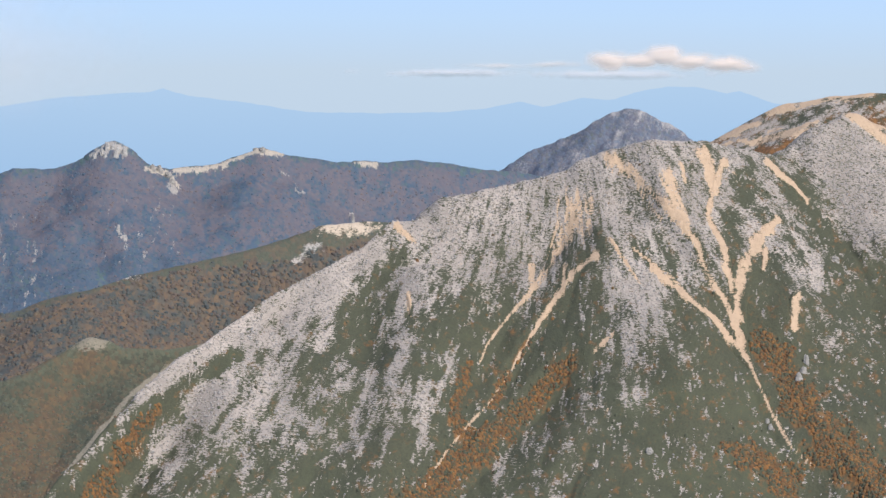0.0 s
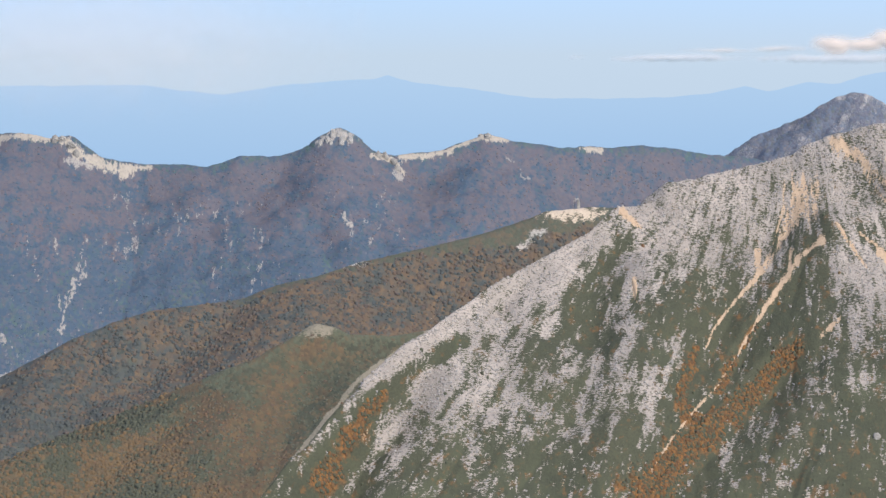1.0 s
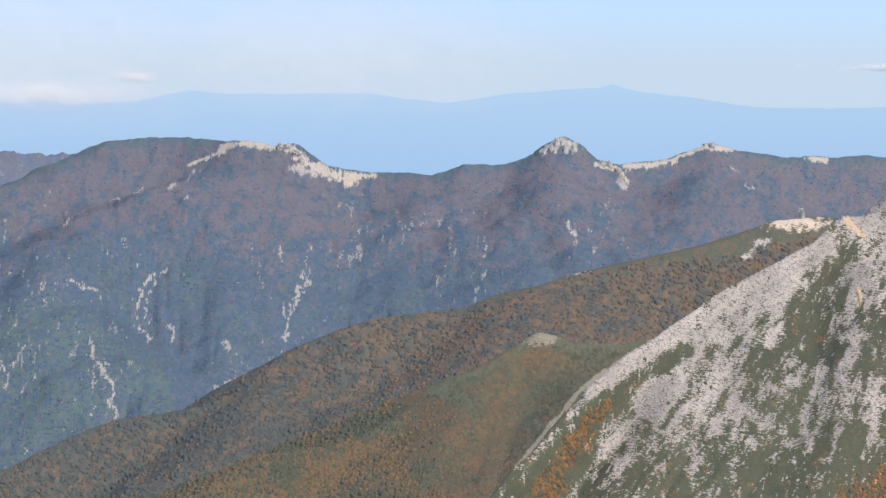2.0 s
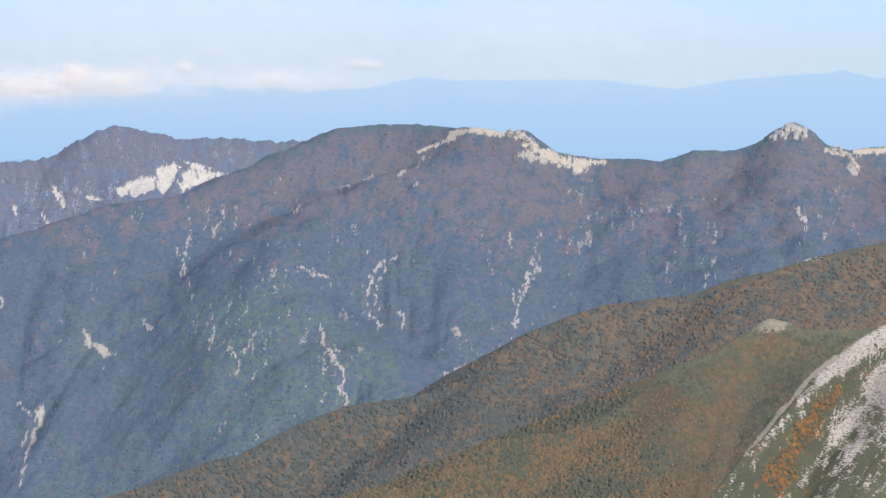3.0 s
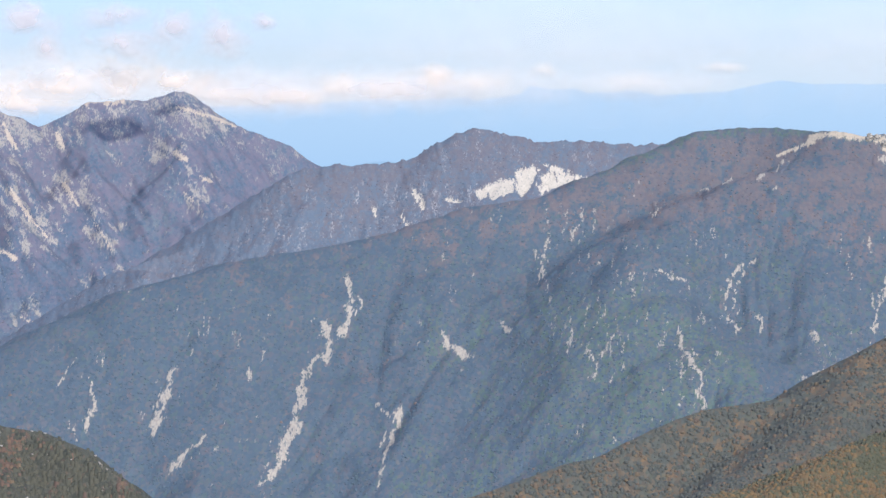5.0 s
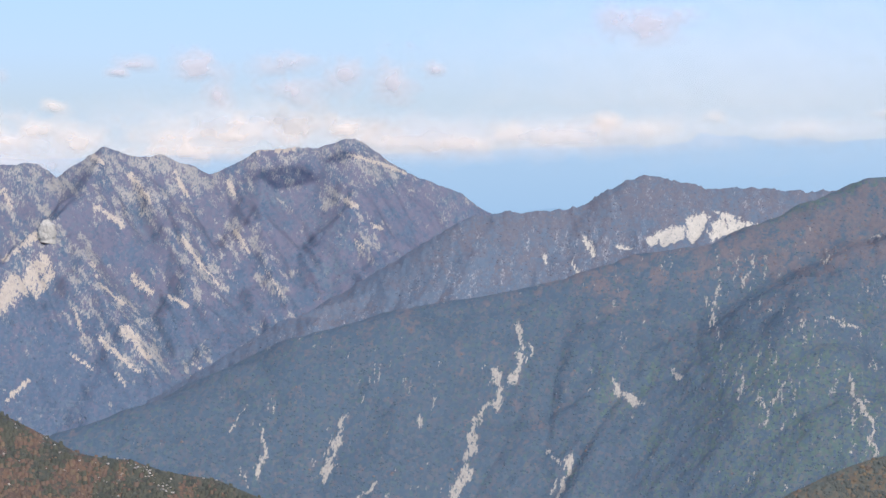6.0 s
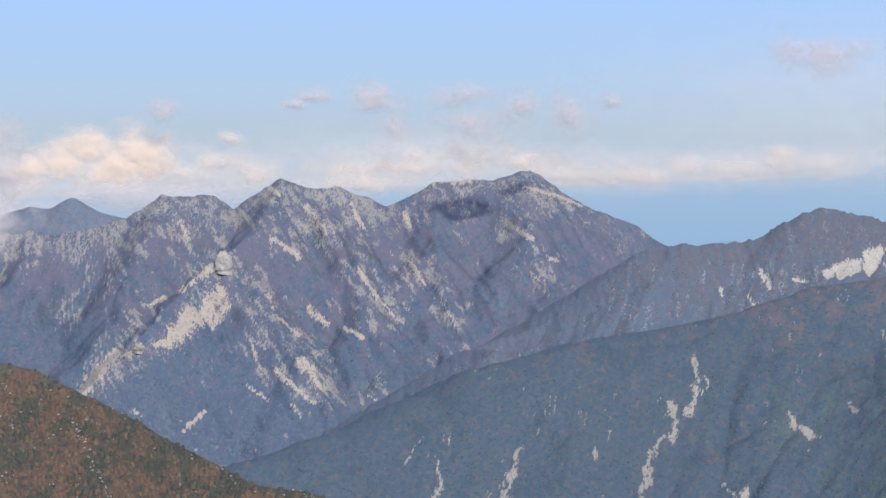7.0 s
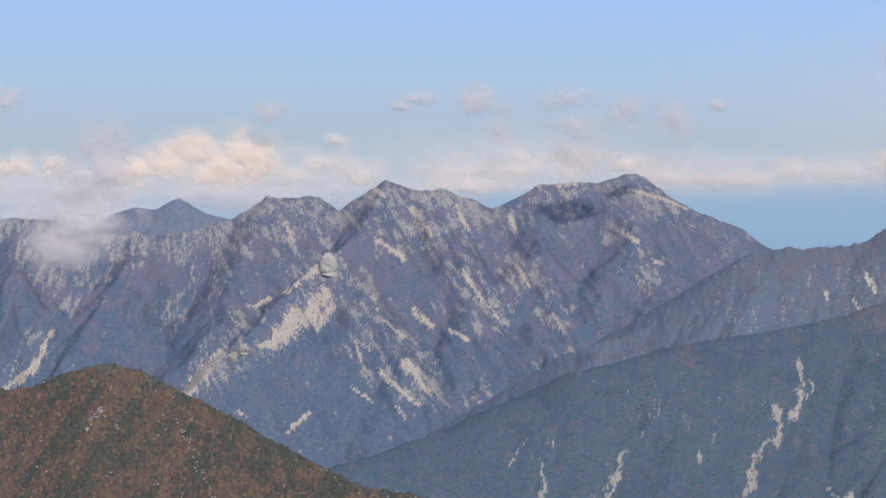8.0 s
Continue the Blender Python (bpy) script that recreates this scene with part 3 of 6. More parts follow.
# ---- autumn wood ridge ----
def paint_autumn(AZ, EL, drop, X, Y, front, rib):
    n = fbm(AZ * 7, EL * 9, 81, 5)
    m = fbm(AZ * 22, EL * 26, 85, 3)
    sand = crisp(patch(AZ, EL, BARE, 0.8, 0.16, 4) - 0.45, n, 0.9, 0.3) * np.clip(0.66 + 1.4 * (m - 0.5), 0, 0.85)
    rock = crisp(np.maximum(patch(AZ, EL, BOULDERS, 0.3, 0.13, 20), streak(AZ, EL, EDGE, 0.06, 0.02)) - 0.45, n, 1.2, 0.3) * np.clip(0.58 + 1.6 * (m - 0.5), 0, 0.8)
    crest = ease(14, 3, drop)
    wide = 1 + 10 * ease(-3.4, -1.5, AZ)
    meadow = ease(wide + 4, wide - 1, drop + 8 * (n - 0.5)) * ease(-6.0, -4.5, AZ)
    fall = np.clip(0.05 + 0.6 * ease(-11, -4, AZ) - 0.5 * ease(-2.0, -1.3, EL) * crest + 2.2 * (n - 0.5), 0, 1)
    return {"rock": rock * front, "sand": sand * front, "fall": fall * (1 - 0.85 * meadow), "lush_and_lit": meadow}


BARE = [(-1.32, -1.44)][0]
BOULDERS = [(-1.78, -1.80)][0]
EDGE = [(-3.86, -2.06), (-4.14, -2.13)]
autumn_lines = [
    ([(0.83, -1.57, 2680), (-0.17, -1.41, 2650), (-0.96, -1.37, 2630), (-1.53, -1.43, 2620), (-2.03, -1.61, 2610), (-2.39, -1.72, 2600), (-2.96, -1.86, 2590), (-3.89, -2.06, 2570), (-4.60, -2.30, 2550), (-5.33, -2.53, 2540), (-6.24, -2.63, 2525), (-6.54, -2.67, 2520), (-7.00, -2.80, 2510), (-7.47, -3.00, 2500), (-7.76, -3.23, 2485), (-8.05, -3.45, 2470), (-8.36, -3.67, 2462), (-8.76, -3.78, 2456), (-9.30, -3.87, 2450), (-9.80, -3.94, 2440), (-10.10, -4.04, 2432), (-10.43, -4.18, 2420), (-10.80, -4.36, 2405), (-11.19, -4.55, 2395), (-11.59, -4.64, 2390), (-12.59, -5.00, 2370), (-13.89, -5.36, 2340), (-15.46, -5.92, 2300)], 0.85, 5),
    ([(-7.58, -3.17, 2500), (-8.29, -4.02, 2400), (-9.01, -4.60, 2330), (-10.02, -5.17, 2270), (-10.81, -5.74, 2220)], 0.55, 14),
]
autumn_lines += [
    ([(-4.61, -2.32, 2540), (-5.33, -3.25, 2440), (-6.05, -4.10, 2340), (-6.77, -4.96, 2260)], 0.42, 14),
]
autumn_ridge, autumn_data = mountain("autumn_ridge", (-16.5, 2.2, 460), rings(1900, 2200, 2660, 3050, 3.6), autumn_lines, paint_autumn, autumn_ground, (45, 5.0, False), 1.2, 16, 31, ((-9, 0.6), (0, 0.6)))
tagged(autumn_ridge, "long wooded ridge in orange, brown and green autumn leaves", "mountain ridge")


# ---- far granite-topped ridge ----
def paint_far(AZ, EL, drop, X, Y, front, rib):
    n = fbm(AZ * 8, EL * 8, 91, 5)
    n2 = fbm(AZ * 20, EL * 4, 95, 4)
    rock = np.full(AZ.shape, -0.4)
    wa = AZ + 0.16 * (fbm(AZ * 8, EL * 8, 93, 3) - 0.5) + 0.08 * (fbm(AZ * 28, EL * 18, 96, 3) - 0.5)
    for i, (pts, w0, w1) in enumerate(FAR_CHUTES):
        rock = np.maximum(rock, streak(wa, EL, pts, 0.72 * w0, (0.72 if w1 < 0.05 else 0.95) * w1) - 0.35)
        if len(pts) > 3:
            aside = (0.11, -0.09, 0.07)[i % 3]
            rock = np.maximum(rock, streak(wa, EL, [(a + aside, e + 0.03) for a, e in pts[1:-1]], 0.022, 0.015) - 0.45)
    thin = fbm(AZ * 30 + 4 * fbm(AZ * 5, EL * 5, 87, 2), EL * 5, 88, 3)
    rock = rock - 0.4 * ease(0.5, 0.66, thin) * ease(-0.6, -1.2, EL) * ease(-13.2, -12.0, AZ)
    for pts, w0, w1 in FAR_SPECKS:
        rock = np.maximum(rock, np.clip(streak(AZ, EL, pts, w0, w1), 0, 1) * 0.5 - 0.4)
    sand = np.full(AZ.shape, -0.4)
    for pts, w0, w1 in FAR_CREST:
        sand = np.maximum(sand, streak(AZ, EL, pts, w0, w1) - 0.35)
    n3 = fbm(AZ * 34, EL * 13, 99, 3)
    rock = ease(-0.05, 0.95, rock + 0.5 * (n2 - 0.5) + 1.1 * (n3 - 0.5)) * ease(-0.34, -0.05, rock) * 0.68
    fleck = fbm((AZ - 0.15 * EL) * 26, EL * 9, 97, 4)
    zone = fbm(AZ * 1.3, EL * 1.3, 98, 3)
    rock = np.maximum(rock, 0.42 * ease(0.72, 0.85, fleck + 0.5 * (zone - 0.5)) * ease(-0.4, -1.6, EL))
    sand = ease(0.0, 0.9, sand + 1.0 * (n - 0.5) + 1.3 * (n3 - 0.5)) * ease(-0.34, -0.1, sand) * 0.74
    wide = fbm((AZ - 0.15 * EL) * 1.6, EL * 1.1, 94, 4)
    fall = np.clip(-0.1 + 0.8 * ease(-2.7, -0.9, EL + 1.2 * (wide - 0.5)) + 0.12 * ease(-12, -15, AZ) + 1.3 * (n - 0.5), 0, 1)
    fall = ease(0.15, 0.85, fall + 0.5 * (n3 - 0.5) + 0.9 * (fbm(AZ * 9, EL * 11, 89, 4) - 0.5))
    crest = ease(9, 2, drop + 8 * (n - 0.5)) * ease(-1.2, -0.8, EL)
    # Below the crest grass, lighter green patches paint in sunlit flanks.
    lush_and_lit = np.maximum(0.8 * crest, np.clip(0.05 + 3.0 * (fbm(AZ * 3, EL * 2.4, 90, 4) - 0.5), 0, 0.9) * ease(-1.6, -2.4, EL) * ease(-15.5, -11, AZ))
    brink = np.interp(EL, [-4.2, -3.55, -3.0, -2.5, -2.1], [-8.7, -9.15, -9.65, -10.2, -10.6])
    flank = ease(0.06, -0.15, AZ - brink + 0.2 * (n - 0.5)) * ease(-13.0, -11.0, AZ) * ease(-2.2, -2.7, EL)
    lush_and_lit = np.maximum(lush_and_lit * (1 - 0.4 * ease(0.0, 0.2, AZ - brink)), flank * (0.45 + 0.9 * (n - 0.4)))
    return {"rock": rock * front, "sand": sand * front, "fall": fall * (1 - 0.8 * crest) * (1 - 0.4 * flank), "lush_and_lit": lush_and_lit}


FAR_CHUTES = [
    ([(-14.35, -2.27), (-14.34, -2.54), (-14.35, -2.80), (-14.46, -3.00)], 0.055, 0.065),
    ([(-14.68, -2.86), (-14.58, -3.07), (-14.64, -3.32)], 0.06, 0.08),
    ([(-14.76, -3.30), (-14.91, -3.53), (-14.97, -3.82), (-15.04, -4.10), (-15.16, -4.46), (-15.31, -4.77)], 0.075, 0.1),
    ([(-15.31, -4.77), (-15.50, -4.91)], 0.03, 0.02),
    ([(-11.97, -1.95), (-11.90, -2.19), (-11.84, -2.38), (-11.78, -2.58)], 0.055, 0.025),
    ([(-11.80, -1.79), (-11.83, -2.09)], 0.03, 0.025),
    ([(-13.48, -2.81), (-13.40, -2.90)], 0.03, 0.02),
    ([(-13.19, -2.95), (-13.05, -3.15), (-12.86, -3.26)], 0.03, 0.10),
    ([(-12.34, -2.84), (-12.34, -2.96)], 0.05, 0.05),
    ([(-15.60, -3.42), (-15.60, -3.54)], 0.05, 0.05),
]
FAR_CHUTES += [
    ([(-13.71, -3.99), (-13.74, -4.18), (-13.86, -4.50), (-13.98, -4.90)], 0.10, 0.035),
    ([(-13.97, -3.87), (-13.81, -4.13)], 0.025, 0.02),
    ([(-11.00, -3.01), (-11.11, -3.24), (-11.27, -3.53)], 0.025, 0.06),
    ([(-11.29, -3.20), (-11.27, -3.32)], 0.04, 0.03),
    ([(-10.18, -2.88), (-10.09, -3.19), (-9.92, -3.44), (-9.89, -3.73), (-9.81, -3.91)], 0.03, 0.05),
    ([(-9.13, -2.02), (-9.46, -2.19), (-9.55, -2.47), (-9.57, -2.78), (-9.39, -2.98)], 0.035, 0.03),
    ([(-9.50, -1.81), (-9.56, -2.05)], 0.025, 0.02),
    ([(-7.39, -1.72), (-7.42, -2.09), (-7.63, -2.58), (-7.67, -2.98)], 0.025, 0.04),
    ([(-7.70, -2.47), (-7.67, -2.76)], 0.05, 0.03),
    ([(-9.18, -2.76), (-9.10, -2.98)], 0.03, 0.03),
]
FAR_CHUTES += [
    ([(-8.57, -3.55), (-8.28, -3.44)], 0.06, 0.04),
    ([(-8.45, -2.97), (-8.33, -3.08)], 0.06, 0.05),
    ([(-8.02, -2.08), (-7.94, -2.28)], 0.025, 0.02),
    ([(-10.43, -2.17), (-10.25, -2.27), (-10.07, -2.31)], 0.03, 0.03),
    ([(-7.77, -1.72), (-7.75, -1.94)], 0.025, 0.03),
    ([(-16.17, -4.26), (-16.39, -4.49), (-16.62, -4.73)], 0.035, 0.05),
    ([(-9.50, -1.04), (-9.60, -1.09)], 0.04, 0.03),
    ([(-9.09, -0.98), (-9.18, -1.04)], 0.05, 0.04),
    ([(-8.83, -0.81), (-8.88, -0.91)], 0.05, 0.04),
    ([(-8.92, -1.14), (-9.02, -1.18)], 0.05, 0.04),
    ([(-9.82, -1.16), (-9.93, -1.22)], 0.04, 0.03),
    ([(-7.60, -0.78), (-7.32, -0.84)], 0.10, 0.10),
    ([(-10.48, -1.31), (-10.46, -1.49)], 0.03, 0.03),
]
FAR_CHUTES += [
    ([(-4.09, -1.44), (-4.02, -1.61)], 0.06, 0.04),
    ([(-2.01, -0.75), (-1.81, -1.02)], 0.025, 0.025),
    ([(-3.47, -0.91), (-3.39, -1.02)], 0.06, 0.06),
    ([(-5.72, -2.14), (-5.78, -2.27)], 0.03, 0.03),
    ([(-16.54, -3.41), (-16.63, -3.64), (-16.73, -3.94), (-16.83, -4.25)], 0.06, 0.075),
    ([(-17.61, -3.60), (-17.60, -3.85), (-17.66, -4.21)], 0.03, 0.06),
    ([(-17.45, -3.30), (-17.45, -3.38)], 0.03, 0.03),
    ([(-17.90, -4.11), (-17.79, -4.34)], 0.03, 0.03),
    ([(-15.61, -3.41), (-15.61, -3.54)], 0.045, 0.045),
    ([(-17.79, -3.30), (-18.04, -3.64)], 0.025, 0.03),
    ([(-1.16, -1.27), (-1.16, -1.37)], 0.04, 0.04),
    ([(-4.38, -0.55), (-4.20, -0.40), (-4.00, -0.52)], 0.12, 0.1),
]
FAR_SPECKS = [
    ([(-8.53, -3.15), (-7.96, -3.44)], 0.25, 0.25),
    ([(-10.11, -1.72), (-9.46, -1.79)], 0.22, 0.22),
    ([(-8.35, -2.51), (-8.17, -2.87)], 0.2, 0.2),
    ([(-10.32, -2.22), (-9.39, -2.72)], 0.15, 0.15),
]
FAR_CREST = [
    ([(-8.49, -0.49), (-8.20, -0.45), (-7.84, -0.50)], 0.05, 0.06),
    ([(-7.63, -0.52), (-7.41, -0.72), (-7.13, -0.83), (-6.91, -0.92)], 0.09, 0.12),
    ([(-6.91, -0.86), (-6.56, -0.86)], 0.07, 0.04),
    ([(-8.92, -0.72), (-8.70, -0.65), (-8.45, -0.54)], 0.03, 0.04),
    ([(-3.76, -0.71), (-3.48, -0.78), (-3.37, -0.93)], 0.04, 0.05),
    ([(-3.39, -0.74), (-3.04, -0.72), (-2.75, -0.65)], 0.06, 0.05),
    ([(-2.75, -0.63), (-2.36, -0.49), (-2.04, -0.52)], 0.03, 0.04),
    ([(-1.11, -0.64), (-0.86, -0.66)], 0.04, 0.04),
]
FAR_VALLEYS = [
    ([(-9.15, -1.55), (-9.45, -2.20), (-9.58, -2.80), (-9.25, -3.20), (-8.90, -3.60)], 0.81, 10),
    ([(-11.85, -1.75), (-11.80, -2.50), (-12.30, -3.20), (-13.00, -4.10)], 0.81, 4),
    ([(-7.45, -1.15), (-7.40, -1.90), (-7.62, -2.70), (-8.20, -3.45)], 0.81, 6),
    ([(-4.80, -0.95), (-4.65, -1.60), (-4.95, -2.30), (-5.60, -3.10)], 0.9, 3),
    ([(-2.95, -0.95), (-2.80, -1.35), (-3.20, -1.90), (-3.60, -2.40)], 0.75, 2),
    ([(-6.30, -1.10), (-6.20, -1.70), (-6.60, -2.50), (-7.10, -3.20)], 0.61, 4),
    ([(-1.20, -0.90), (-1.50, -1.40), (-2.00, -1.90)], 0.61, 8),
    ([(-14.30, -2.25), (-14.45, -2.95), (-14.95, -3.80), (-15.40, -4.90)], 0.61, 6),
    ([(-13.05, -2.40), (-13.25, -3.00), (-13.75, -4.10), (-14.00, -4.90)], 0.54, 6),
    ([(-16.60, -3.00), (-16.80, -3.80), (-17.00, -4.80)], 0.54, 6),
]
far_lines = [
    ([(2.62, -0.91, 3500), (1.40, -0.81, 3490), (0.90, -0.74, 3470), (0.54, -0.71, 3460), (0.11, -0.64, 3450), (-0.32, -0.60, 3440), (-0.89, -0.62, 3430), (-1.32, -0.62, 3420), (-1.97, -0.54, 3410), (-2.32, -0.45, 3400), (-2.89, -0.66, 3390), (-3.47, -0.72, 3380), (-3.86, -0.64, 3375), (-4.07, -0.44, 3370), (-4.18, -0.38, 3370), (-4.32, -0.45, 3370), (-4.54, -0.58, 3370), (-4.89, -0.71, 3370), (-5.41, -0.72, 3370), (-5.84, -0.85, 3370), (-6.13, -0.82, 3380), (-6.63, -0.82, 3390), (-6.91, -0.79, 3390), (-7.34, -0.68, 3390), (-7.59, -0.46, 3390), (-7.84, -0.48, 3390), (-8.20, -0.42, 3400), (-8.49, -0.43, 3420), (-8.92, -0.38, 3440), (-9.42, -0.38, 3450), (-9.92, -0.43, 3450)], 0.85, 6),
]
far_lines += [
    ([(-10.00, -0.48, 3450), (-10.45, -0.71, 3420), (-11.16, -0.99, 3380), (-11.95, -1.28, 3340), (-12.60, -1.35, 3320), (-13.31, -1.60, 3290), (-14.03, -1.78, 3270), (-14.89, -1.93, 3250), (-15.74, -2.07, 3230), (-16.05, -2.14, 3200), (-17.13, -2.42, 3170), (-17.84, -2.78, 3140), (-18.42, -3.07, 3110), (-19.06, -3.28, 3090), (-19.99, -3.60, 3060), (-21.06, -4.05, 3020), (-22.13, -4.62, 2980)], 0.66, 26),
    ([(-8.45, -0.75, 3350), (-9.10, -0.98, 3310), (-9.80, -1.28, 3270), (-10.45, -1.70, 3220), (-10.62, -2.10, 3170), (-10.20, -2.50, 3110), (-9.65, -3.00, 3040), (-9.15, -3.55, 2980), (-8.70, -4.20, 2910)], 0.66, 36),
    ([(-8.10, -0.80, 3345), (-8.30, -1.50, 3270), (-8.48, -2.20, 3190), (-8.55, -2.90, 3110), (-8.30, -3.60, 3030)], 0.7, 16),
]
far_lines += [
    ([(-10.62, -2.10, 3170), (-10.95, -2.64, 3120), (-11.00, -3.40, 3040), (-11.30, -4.64, 2930)], 0.7, 16),
    ([(-13.02, -1.53, 3300), (-13.17, -2.36, 3200), (-13.31, -3.21, 3110), (-13.60, -4.22, 3010), (-14.03, -5.22, 2910)], 0.7, 15),
    ([(-15.24, -2.00, 3240), (-15.60, -2.93, 3140), (-15.96, -3.92, 3040), (-16.32, -4.99, 2940)], 0.7, 15),
    ([(-4.25, -0.87, 3318), (-4.34, -1.22, 3280), (-4.62, -1.93, 3200), (-5.05, -2.65, 3110), (-5.62, -3.51, 3010)], 0.6, 22),
    ([(-5.82, -1.15, 3335), (-5.91, -1.50, 3300), (-6.34, -2.22, 3210), (-6.77, -3.08, 3110)], 0.58, 24),
]
far_lines += [
    ([(-2.42, -0.87, 3350), (-2.55, -1.21, 3310), (-3.12, -1.78, 3230), (-3.62, -2.50, 3150)], 0.58, 24),
]
far_ridge, far_data = mountain("far_ridge", (-21.5, 3.4, 1130), rings(2600, 2900, 3480, 3800, 3.5), far_lines, paint_far, hazed_wood_ground, (60, 4.2, False), 2.2, 26, 41, ((-20, 0.5), (-12, 0.45), (-10.3, -0.3), (-8.5, 0.25), (-5, -0.2), (-2, -0.5)), FAR_VALLEYS, 11.0, 1.5)
tagged(far_ridge, "dark wooded mountain ridge with pale granite tops and landslide chutes", "mountain ridge")


# ---- ridge with the white scarp ----
def paint_scarp(AZ, EL, drop, X, Y, front, rib):
    n = fbm(AZ * 8, EL * 8, 101, 5)
    n2 = fbm(AZ * 16, EL * 4, 105, 4)
    white = np.full(AZ.shape, -0.3)
    for pts, w0, w1 in SCARP:
        white = np.maximum(white, streak(AZ, EL, pts, w0, w1) - 0.4)
    n3 = fbm(AZ * 26, EL * 12, 109, 3)
    flute = fbm((AZ + 0.25 * EL) * 34, EL * 4, 107, 3)
    white = ease(0.1, 0.6, white + 0.4 * (n2 - 0.5) + 0.5 * (n3 - 0.5)) * ease(-0.3, 0.0, white) * 0.72 - 0.4 * ease(0.56, 0.72, flute)
    rock = np.clip(np.clip(streak(AZ, EL, LOOSE, 0.25, 0.25), 0, 1) * 0.12 + 0.7 * (n2 - 0.5) + 0.5 * (n3 - 0.5), 0, 0.7)
    fall = np.clip(0.3 + 0.4 * ease(-1.8, -0.9, EL) + 1.8 * (n - 0.5), 0, 1)
    return {"rock": rock * front, "sand": white * front, "fall": fall, "carve": white * 3}


SCARP = [
    ([(-12.66, -1.20), (-12.38, -1.12), (-12.13, -1.04)], 0.09, 0.19),
    ([(-11.84, -1.08), (-11.65, -1.03), (-11.34, -1.00)], 0.15, 0.05),
    ([(-11.88, -1.13), (-11.79, -0.90)], 0.06, 0.03),
    ([(-13.51, -1.18), (-13.40, -1.36)], 0.06, 0.06),
    ([(-13.69, -1.47), (-13.58, -1.62)], 0.03, 0.03),
    ([(-13.11, -1.27), (-12.93, -1.30)], 0.03, 0.03),
    ([(-14.03, -1.39), (-14.00, -1.49)], 0.03, 0.03),
    ([(-12.09, -1.14), (-12.04, -0.89)], 0.05, 0.04),
    ([(-11.92, -0.82), (-11.52, -0.92)], 0.02, 0.02),
    ([(-11.16, -0.96), (-10.98, -0.92)], 0.04, 0.04),
    ([(-12.50, -1.20), (-12.24, -1.08), (-12.02, -0.92)], 0.12, 0.10),
    ([(-12.15, -1.15), (-11.98, -0.93)], 0.14, 0.08),
    ([(-11.84, -1.08), (-11.76, -0.90)], 0.12, 0.07),
    ([(-11.58, -1.02), (-11.72, -0.92)], 0.11, 0.08),
]
LOOSE = [(-12.95, -1.28), (-13.60, -1.42), (-15.17, -1.78)]
scarp_lines = [
    ([(-8.30, -0.77, 3960), (-9.30, -0.63, 3940), (-10.23, -0.61, 3920), (-10.88, -0.58, 3900), (-11.45, -0.54, 3890), (-11.95, -0.55, 3880), (-12.17, -0.51, 3870), (-12.52, -0.46, 3870), (-12.74, -0.39, 3870), (-12.95, -0.46, 3860), (-13.24, -0.67, 3850), (-13.74, -0.82, 3840), (-14.46, -0.87, 3830), (-14.88, -0.89, 3830), (-15.46, -1.39, 3790), (-16.31, -1.89, 3760), (-17.17, -2.17, 3740), (-16.84, -2.21, 3690), (-17.84, -2.85, 3640), (-18.92, -3.64, 3600)], 0.6, 6),
    ([(-12.67, -0.42, 3870), (-12.60, -1.07, 3790), (-13.02, -1.50, 3740), (-13.74, -1.78, 3700), (-14.17, -2.07, 3670)], 0.5, 8),
]
scarp_lines += [
    ([(-14.46, -0.87, 3830), (-14.89, -1.42, 3770), (-15.24, -1.92, 3720)], 0.5, 8),
]
scarp_ridge, scarp_data = mountain("scarp_ridge", (-21.5, -7.5, 500), rings(3200, 3560, 3960, 4150, 3.2), scarp_lines, paint_scarp, hazed_scarp_ground, (40, 6.0, False), 1.8, 20, 51, ((-17, 0.6), (-12, 0.4)), jag=4)
tagged(scarp_ridge, "dark wooded ridge broken by a bright white landslide scarp", "mountain ridge")


